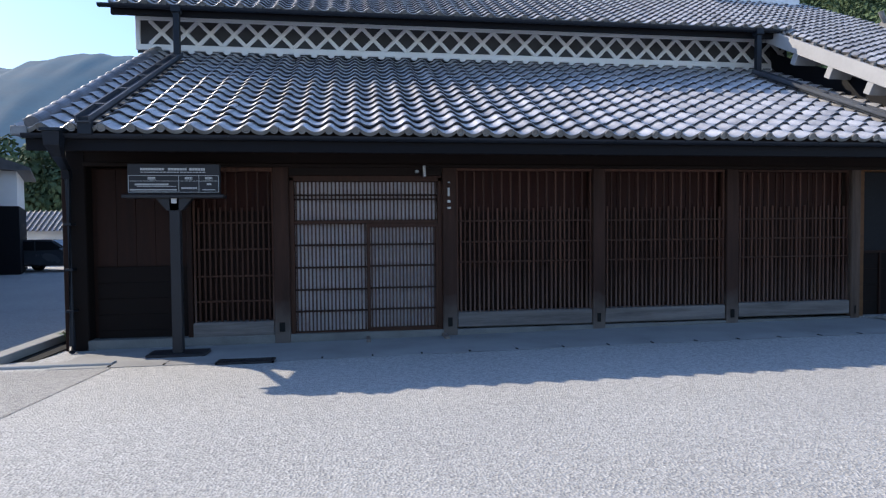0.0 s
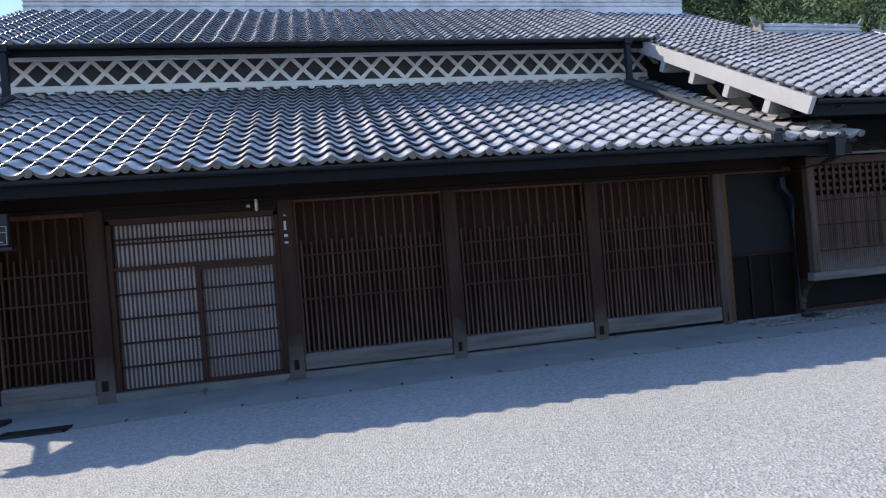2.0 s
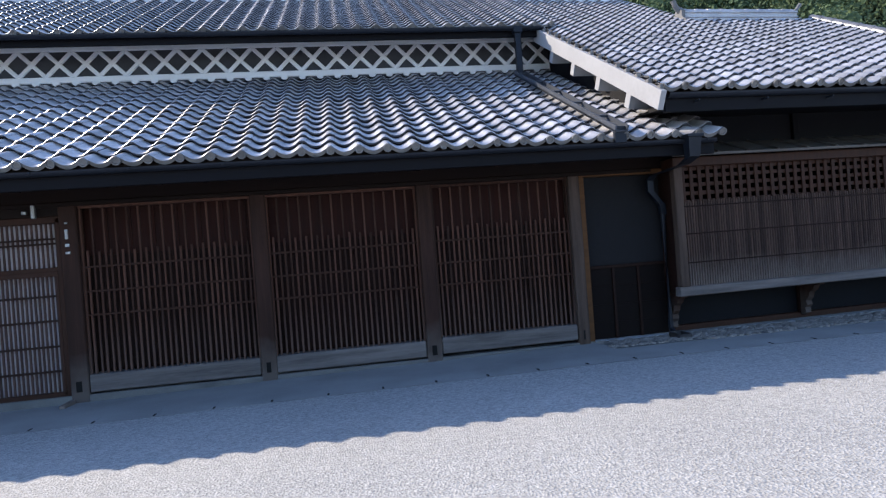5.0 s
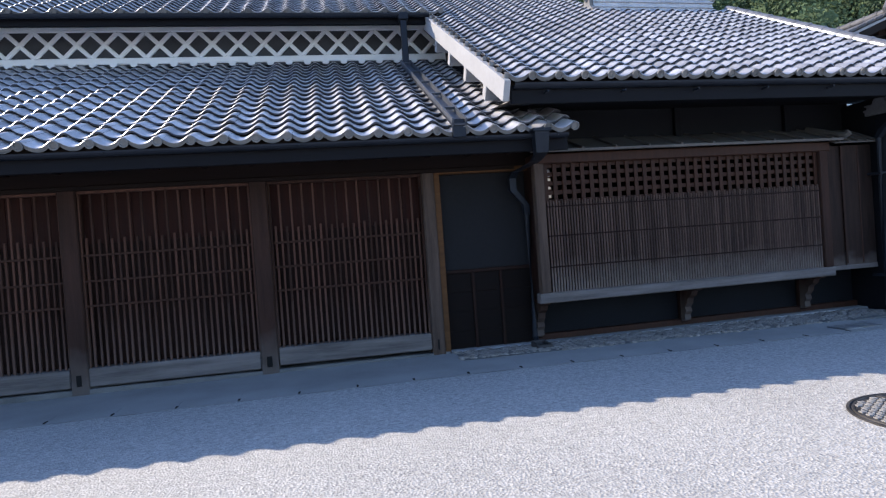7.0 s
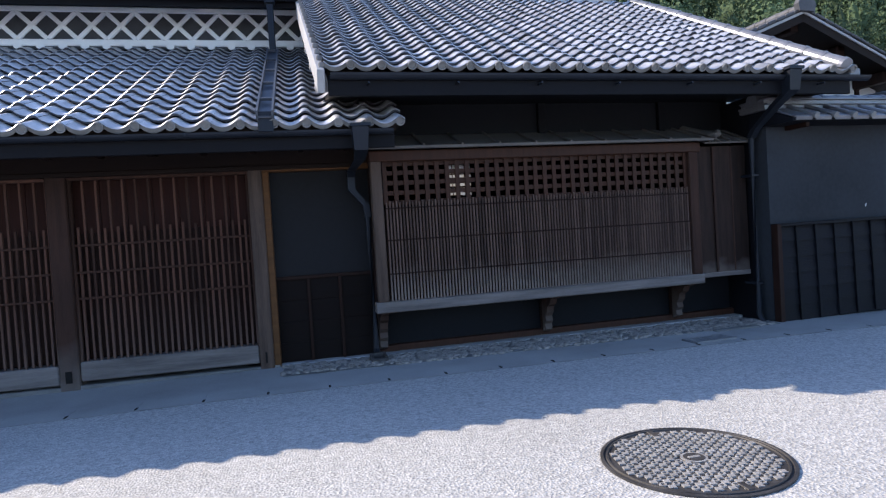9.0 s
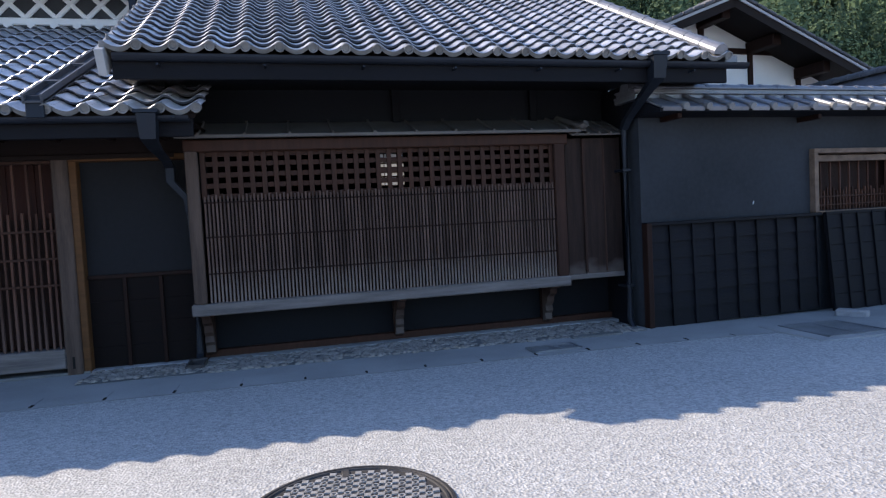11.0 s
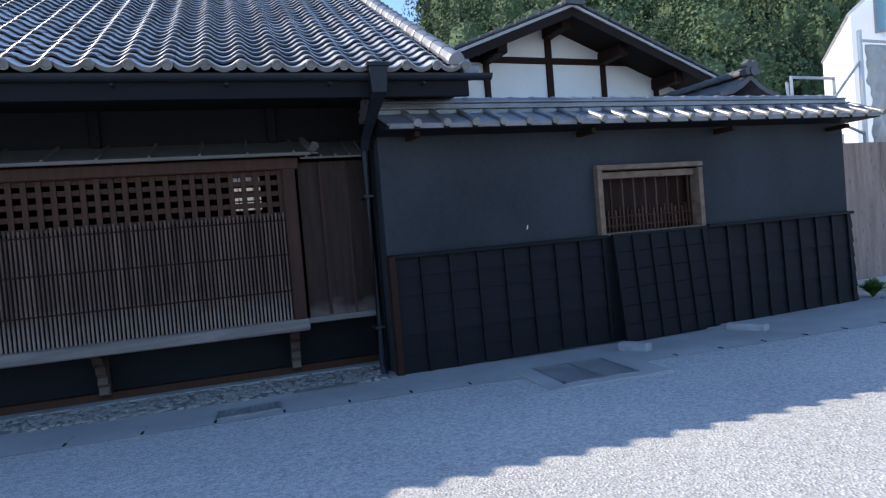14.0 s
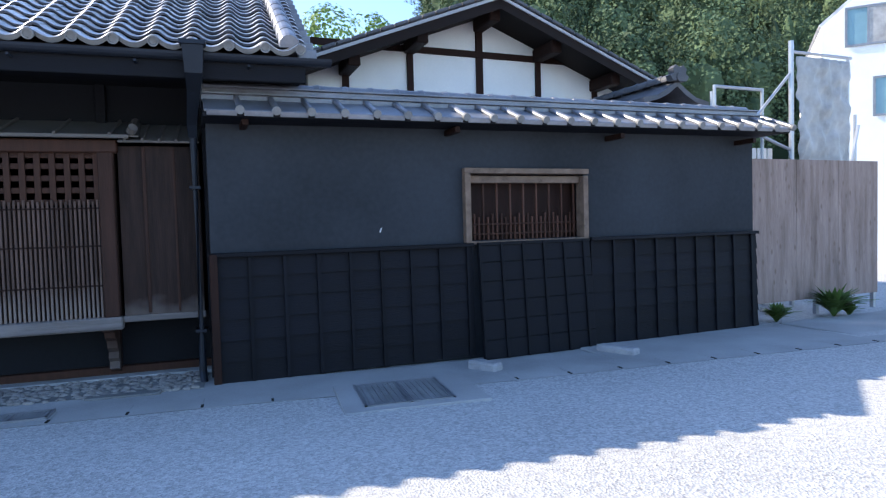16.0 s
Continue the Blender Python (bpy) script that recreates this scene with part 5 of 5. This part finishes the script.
part("sheet", boxes_mesh("sheet", [((-0.1 + 0.12 * i, 0.012 * (i % 2), 0), (0.0 + 0.12 * i, 0.02 + 0.012 * (i % 2), 2.62)) for i in range(9)], M_WHITE, 0.002), panel2)

# white building beyond
wb = thing("house", pose(32.2, 18.0, -0.3, 0, 0, -42), "white rendered modern house with a blue-paned window", "house")
part("wall", prism_mesh("wall", [(0, -0.2), (9, -0.2), (9, 8.0), (4.5, 11.8), (0, 8.0)], 0, 8, M_WHITE), wb)
part("roof", boxes_mesh("roof", [((-0.02, 0.03, 0), (5.9, 8.0, 0.10))], M_TILE), wb, Matrix.Translation((0, 0, 8.0)) @ pose(0, 0, 0, 0, -40.2, 0))
for x0, x1, z0, z1, mid in ((0.72, 2.02, 7.25, 8.45, 1.32), (1.5, 2.0, 4.9, 6.1, None)):
    w1 = part("window", boxes_mesh("window", [((x0, -0.03, z0), (x1, 0.02, z1))], M_WINGLASS), wb)
    rim = [((x0 - 0.05, -0.06, z0 - 0.05), (x1 + 0.05, -0.02, z0 + 0.02)), ((x0 - 0.05, -0.06, z1 - 0.02), (x1 + 0.05, -0.02, z1 + 0.05)), ((x0 - 0.05, -0.06, z0 + 0.02), (x0 + 0.02, -0.02, z1 - 0.02)), ((x1 - 0.02, -0.06, z0 + 0.02), (x1 + 0.05, -0.02, z1 - 0.02))]
    if mid:
        rim.append(((mid - 0.03, -0.06, z0 + 0.02), (mid + 0.03, -0.02, z1 - 0.02)))
        part("blind", boxes_mesh("blind", [((mid + 0.03, -0.045, z0 + 0.02), (x1 - 0.02, -0.035, z1 - 0.02))], M_NET), w1)
    part("frame", boxes_mesh("frame", rim, M_GALV), w1)


# ---- plants ----
def leaf_clump(name, x, y, z, n, h, label):
    """Arching strap leaves from one root."""
    rnd = random.Random(int(x * 10))
    vs, fs = [], []
    for i in range(n):
        a, lean, L = rnd.uniform(0, 6.28), rnd.uniform(0.25, 1.0), h * rnd.uniform(0.6, 1.15)
        d = Vector((math.cos(a), math.sin(a), 0))
        side = Vector((-d.y, d.x, 0))
        k0 = len(vs)
        for s in range(5):
            t = s / 4
            p = d * (lean * L * t * (0.4 + 0.6 * t)) + Vector((0, 0, L * (t - 0.55 * lean * t * t)))
            w = 0.04 * math.sin(math.pi * (0.12 + 0.86 * t))
            vs += [p - side * w, p + side * w + Vector((0, 0, 0.004))]
        fs += [(k0 + 2 * s, k0 + 2 * s + 1, k0 + 2 * s + 3, k0 + 2 * s + 2) for s in range(4)]
    ob = new(name, mesh_of(name, vs, fs, M_LEAF))
    ob.matrix_basis = pose(x, y, z)
    return tagged(ob, label, "plant", "weeds by the fence", kind="stuff")


leaf_clump("weed", 20.75, 8.42, -0.12, 120, 0.30, "low green leafy weeds at the wall foot")
leaf_clump("weed", 21.78, 8.42, -0.12, 130, 0.52, "tall green leafy weed by the hoarding")
leaf_clump("weed", 22.1, 8.45, -0.12, 60, 0.24, "low green weed by the hoarding")
leaf_clump("weed", -3.75, 8.6, -0.15, 18, 0.25, "small yellow-green weed at the corner")


def crown(rnd, tall, wide, n, conifer):
    """Places and outward directions of the leaf clumps of one far tree, gathered on bough-sized lobes."""
    lobes = []
    count = 26 if conifer else 22
    for k in range(count):
        a = 2.4 * k + rnd.uniform(-.5, .5)
        if conifer:
            t = 0.10 + 0.88 * (k / (count - 1)) ** 1.1
            rr = wide * (1.02 - t) ** 0.7
            lobes.append((Vector((0.62 * rr * math.cos(a), 0.62 * rr * math.sin(a), tall * t)), 0.50 * rr + 0.03 * tall))
        else:
            v = -0.55 + 1.5 * k / (count - 1)
            rr = wide * math.sqrt(max(0.05, 1 - v * v)) * rnd.uniform(0.75, 1.05)
            lobes.append((Vector((0.72 * rr * math.cos(a), 0.72 * rr * math.sin(a), tall * (0.60 + 0.34 * v))), wide * rnd.uniform(0.26, 0.42)))
    weights = [r * r for c, r in lobes]
    pts = []
    for c, r in rnd.choices(lobes, weights, k=n):
        d = Vector((rnd.gauss(0, 1), rnd.gauss(0, 1), rnd.gauss(0.25, 0.9))).normalized()
        out = Vector((c.x, c.y, 0))
        if out.length > 0.01 and d.dot(out) < 0 and rnd.random() < 0.7:
            d -= 2 * d.dot(out) / out.length_squared * out
        pts.append((c + d * (r * rnd.uniform(0.82, 1.08)), d))
    return pts


def woods(name, trees, label, mat, size=1.0, per=170):
    """Many far trees, each a tapered stem, a dense core and boughs of small leaf clumps, in one mesh."""
    rnd = random.Random(21)
    vs, fs = [], []
    for x, y, z, tall, conifer in trees:
        wide = tall * (0.23 if conifer else 0.36) * rnd.uniform(0.85, 1.2)
        k = len(vs)
        sr = tall * 0.02
        vs += [(x - sr, y, z - 1), (x + sr, y, z - 1), (x, y + sr, z - 1), (x, y, z + tall * 0.9)]
        fs += [(k, k + 1, k + 3), (k + 1, k + 2, k + 3), (k + 2, k, k + 3)]
        k = len(vs)
        low, mid = (0.12, 0.3) if conifer else (0.38, 0.62)
        rings = ((low, 0.34), (mid, 0.45), (0.74, 0.16 if conifer else 0.36))
        for t, r in rings:
            vs += [(x + wide * r * math.cos(a * 1.047), y + wide * r * math.sin(a * 1.047), z + tall * t) for a in range(6)]
        vs += [(x, y, z + tall * 0.82), (x, y, z + tall * low * 0.9)]
        for g in range(2):
            fs += [(k + 6 * g + a, k + 6 * g + (a + 1) % 6, k + 6 * g + 6 + (a + 1) % 6, k + 6 * g + 6 + a) for a in range(6)]
        fs += [(k + 12 + a, k + 12 + (a + 1) % 6, k + 18) for a in range(6)] + [(k + (a + 1) % 6, k + a, k + 19) for a in range(6)]
        for p0, d in crown(rnd, tall, wide, per, conifer):
            s = size * tall * rnd.uniform(0.05, 0.10)
            o = d + Vector((rnd.uniform(-.3, .3), rnd.uniform(-.3, .3), rnd.uniform(-.1, .4)))
            q = o.to_track_quat("Z", "Y")
            k = len(vs)
            a0 = rnd.uniform(0, 6.28)
            for j in range(4):
                a = a0 + j * 1.571
                r = s * rnd.uniform(0.6, 1.2)
                p = q @ Vector((r * math.cos(a), r * math.sin(a), s * 0.25 * (j % 2)))
                vs.append((x + p0.x + p.x, y + p0.y + p.y, z + p0.z + p.z))
            fs += [(k, k + 1, k + 2), (k, k + 2, k + 3)]
    tagged(new(name, mesh_of(name, vs, fs, mat)), label, "trees", kind="stuff")


def hill_h(x, y):
    """Height of the wooded hill behind the houses."""
    d = y - 85 + 0.1 * (x - 60)
    side = min(1.0, max(0.0, (x - 8 - 0.20 * y) / 26))
    h = 96 * (1 - math.exp(-max(0.0, d) / 80)) * side * side * (3 - 2 * side)
    return h + 7 * noise.noise((x * 0.02, y * 0.02, 1)) * min(1, max(0, d) / 30) * side


def near_hill():
    vs, fs = [], []
    nx, ny = 80, 36
    for j in range(ny + 1):
        for i in range(nx + 1):
            x, y = 0 + 380 * i / nx, 75 + 190 * j / ny
            vs.append((x, y, hill_h(x, y) - 0.9))
    for j in range(ny):
        for i in range(nx):
            a = j * (nx + 1) + i
            fs.append((a, a + 1, a + nx + 2, a + nx + 1))
    tagged(new("hill", mesh_of("hill", vs, fs, M_HILLFLOOR, smooth=True)), "steep wooded hillside behind the houses", "hill", kind="structure")
    rnd = random.Random(5)
    trees = []
    for i in range(340):
        y = 84 + 125 * rnd.random()
        x = rnd.uniform(11 + 0.22 * y, 30 + 1.28 * y)
        trees.append((x, y, hill_h(x, y) - 0.9, rnd.uniform(12, 24), rnd.random() < 0.65))
    woods("woods", trees, "dense green conifers and broadleaf trees on the hillside", M_FOREST, 0.19, 1250)


near_hill()


def far_hill():
    vs, fs = [], []
    nx, ny = 260, 12
    for j in range(ny + 1):
        for i in range(nx + 1):
            x = -900 + 1000 * i / nx
            y = 430 + 40 * j
            ridge = 194 + 40 * noise.noise((x * 0.006, 2, 0)) + 10 * noise.noise((x * 0.02, 5, 0)) + 6 * noise.noise((x * 0.06, 9, j * 2.3))
            vs.append((x, y, ridge * math.sin(min(1.0, j / 9) * math.pi / 2) ** 0.9 - 1))
    for j in range(ny):
        for i in range(nx):
            a = j * (nx + 1) + i
            fs.append((a, a + 1, a + nx + 2, a + nx + 1))
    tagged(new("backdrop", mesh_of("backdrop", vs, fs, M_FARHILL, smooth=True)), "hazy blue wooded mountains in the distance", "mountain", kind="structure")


far_hill()
rnd_t = random.Random(8)
woods("grove", [(-22.5 + 1.5 * i, 48 + rnd_t.uniform(-4, 6), -0.6, rnd_t.uniform(5.5, 8.5), False) for i in range(7)], "round dark green trees beyond the car park", M_FOREST, 0.34, 1400)
woods("grove", [(18.2, 31, 0, 11.2, False), (21.5, 35, 0, 11.0, False)], "light green broadleaf trees behind the gabled house", M_CROWN, 0.105, 13000)

# ---- across the side street ----
ML = pose(-15.6, 27.8, -0.6, 0, 0, 24)
lhouse = thing("house", ML, "white plastered storehouse with black board skirt", "house")
part("wall", boxes_mesh("wall", [((-8, 0, 3.05), (1.35, 6, 4.6))], M_WHITE), lhouse)
part("board_skirt", boxes_mesh("board_skirt", [((-8, -0.05, 0), (1.4, 6, 3.05))], M_BLACK), lhouse)
part("roof", prism_mesh("roof", [(-8.4, 4.55), (1.85, 4.55), (1.85, 4.67), (-3, 6.45), (-8.4, 4.67)], -0.6, 6.6, M_DIMTILE), lhouse)
# Out of view; both blocks are placed to cast shade over the side street.
nhouse = thing("house", pose(-10.3, 7.0, -0.15), "plain dark unseen neighbouring house, added to shade the side street", "house")
part("wall", boxes_mesh("wall", [((-9, 0, 0), (0, 10.3, 4.6)), ((-13, 10.3, 0), (-4.0, 19.5, 8.0))], M_DARKWALL), nhouse)
part("roof", prism_mesh("roof", [(-9.5, 4.5), (0.5, 4.5), (0.5, 4.7), (-4.5, 7.0), (-9.5, 4.7)], -0.4, 10.6, M_TILE), nhouse)
lwall = thing("boundary_wall", pose(-19.0, 37.0, -0.6, 0, 0, -8), "low white wall with tiled coping", "wall")
part("body", boxes_mesh("body", [((-2, 0, 0), (9, 0.3, 2.05))], M_WHITE), lwall)
part("coping", prism_mesh("coping", [(-0.35, 2.0), (0.9, 3.1), (2.0, 2.0)], -2, 9, M_TILE), lwall, pose(0, 0, 0, 0, 0, 90) @ Matrix.Diagonal((1, -1, 1, 1)))
rollw = tube_mesh("roll_tile", [(0, -0.38, 2.03), (0, 0.9, 3.14)], 0.06, M_TILE_LIP, 8)
for i in range(36):
    part("roll_tile", rollw, lwall, Matrix.Translation((-2 + 0.3 * i, 0, 0)))


def car():
    c = thing("car", pose(-14.2, 31.2, gz(-14.2, 31.2), 0, 0, -8), "dark grey estate car parked beyond the houses", "car")
    out = [(-2.1, 0.30), (-2.15, 0.75), (-2.0, 1.0), (-1.6, 1.42), (-1.0, 1.52), (0.4, 1.50), (1.1, 1.05), (1.9, 0.92), (2.12, 0.7), (2.1, 0.3)]
    body = part("body", prism_mesh("body", out, -0.85, 0.85, M_CARPAINT), c)
    bm = bmesh.new()
    bm.from_mesh(body.data)
    bmesh.ops.bevel(bm, geom=list(bm.edges), offset=0.07, segments=2, affect="EDGES")
    bm.to_mesh(body.data)
    bm.free()
    part("window", prism_mesh("window", [(-1.75, 1.05), (-1.45, 1.40), (-0.9, 1.44), (-0.45, 1.44), (-0.45, 1.02)], -0.87, -0.83, M_GLASSY), c)
    part("window", prism_mesh("window", [(-0.38, 1.02), (-0.38, 1.44), (0.35, 1.42), (0.9, 1.05)], -0.87, -0.83, M_GLASSY), c)
    part("mirror", boxes_mesh("mirror", [((0.75, -1.0, 1.0), (0.9, -0.84, 1.12))], M_CARPAINT, 0.03), c)
    for x in (-1.35, 1.3):
        for y in (-0.87, 0.67):
            w = part("wheel", tube_mesh("wheel", [(x, y, 0.31), (x, y + 0.2, 0.31)], 0.31, M_RUBBER, 20), c)
            part("rim", tube_mesh("rim", [(x, y - 0.01, 0.31), (x, y + 0.01, 0.31)], 0.19, M_STEEL, 14), w)


car()
# concrete channel at the free corner of the first house
tagged(new("drain_kerb", boxes_mesh("drain_kerb", [((-4.05, 7.0, -0.3), (-3.85, 12.0, -0.03)), ((-4.05, 6.85, -0.3), (-2.6, 7.0, -0.075))], M_CONC, 0.01)), "concrete kerb of the side drain", "kerb", kind="structure")
tagged(new("drain_channel", boxes_mesh("drain_channel", [((-3.85, 7.0, -0.14), (-3.6, 12.0, -0.125))], M_SLOT)), "dark open drain channel beside the house", "drain", kind="structure")
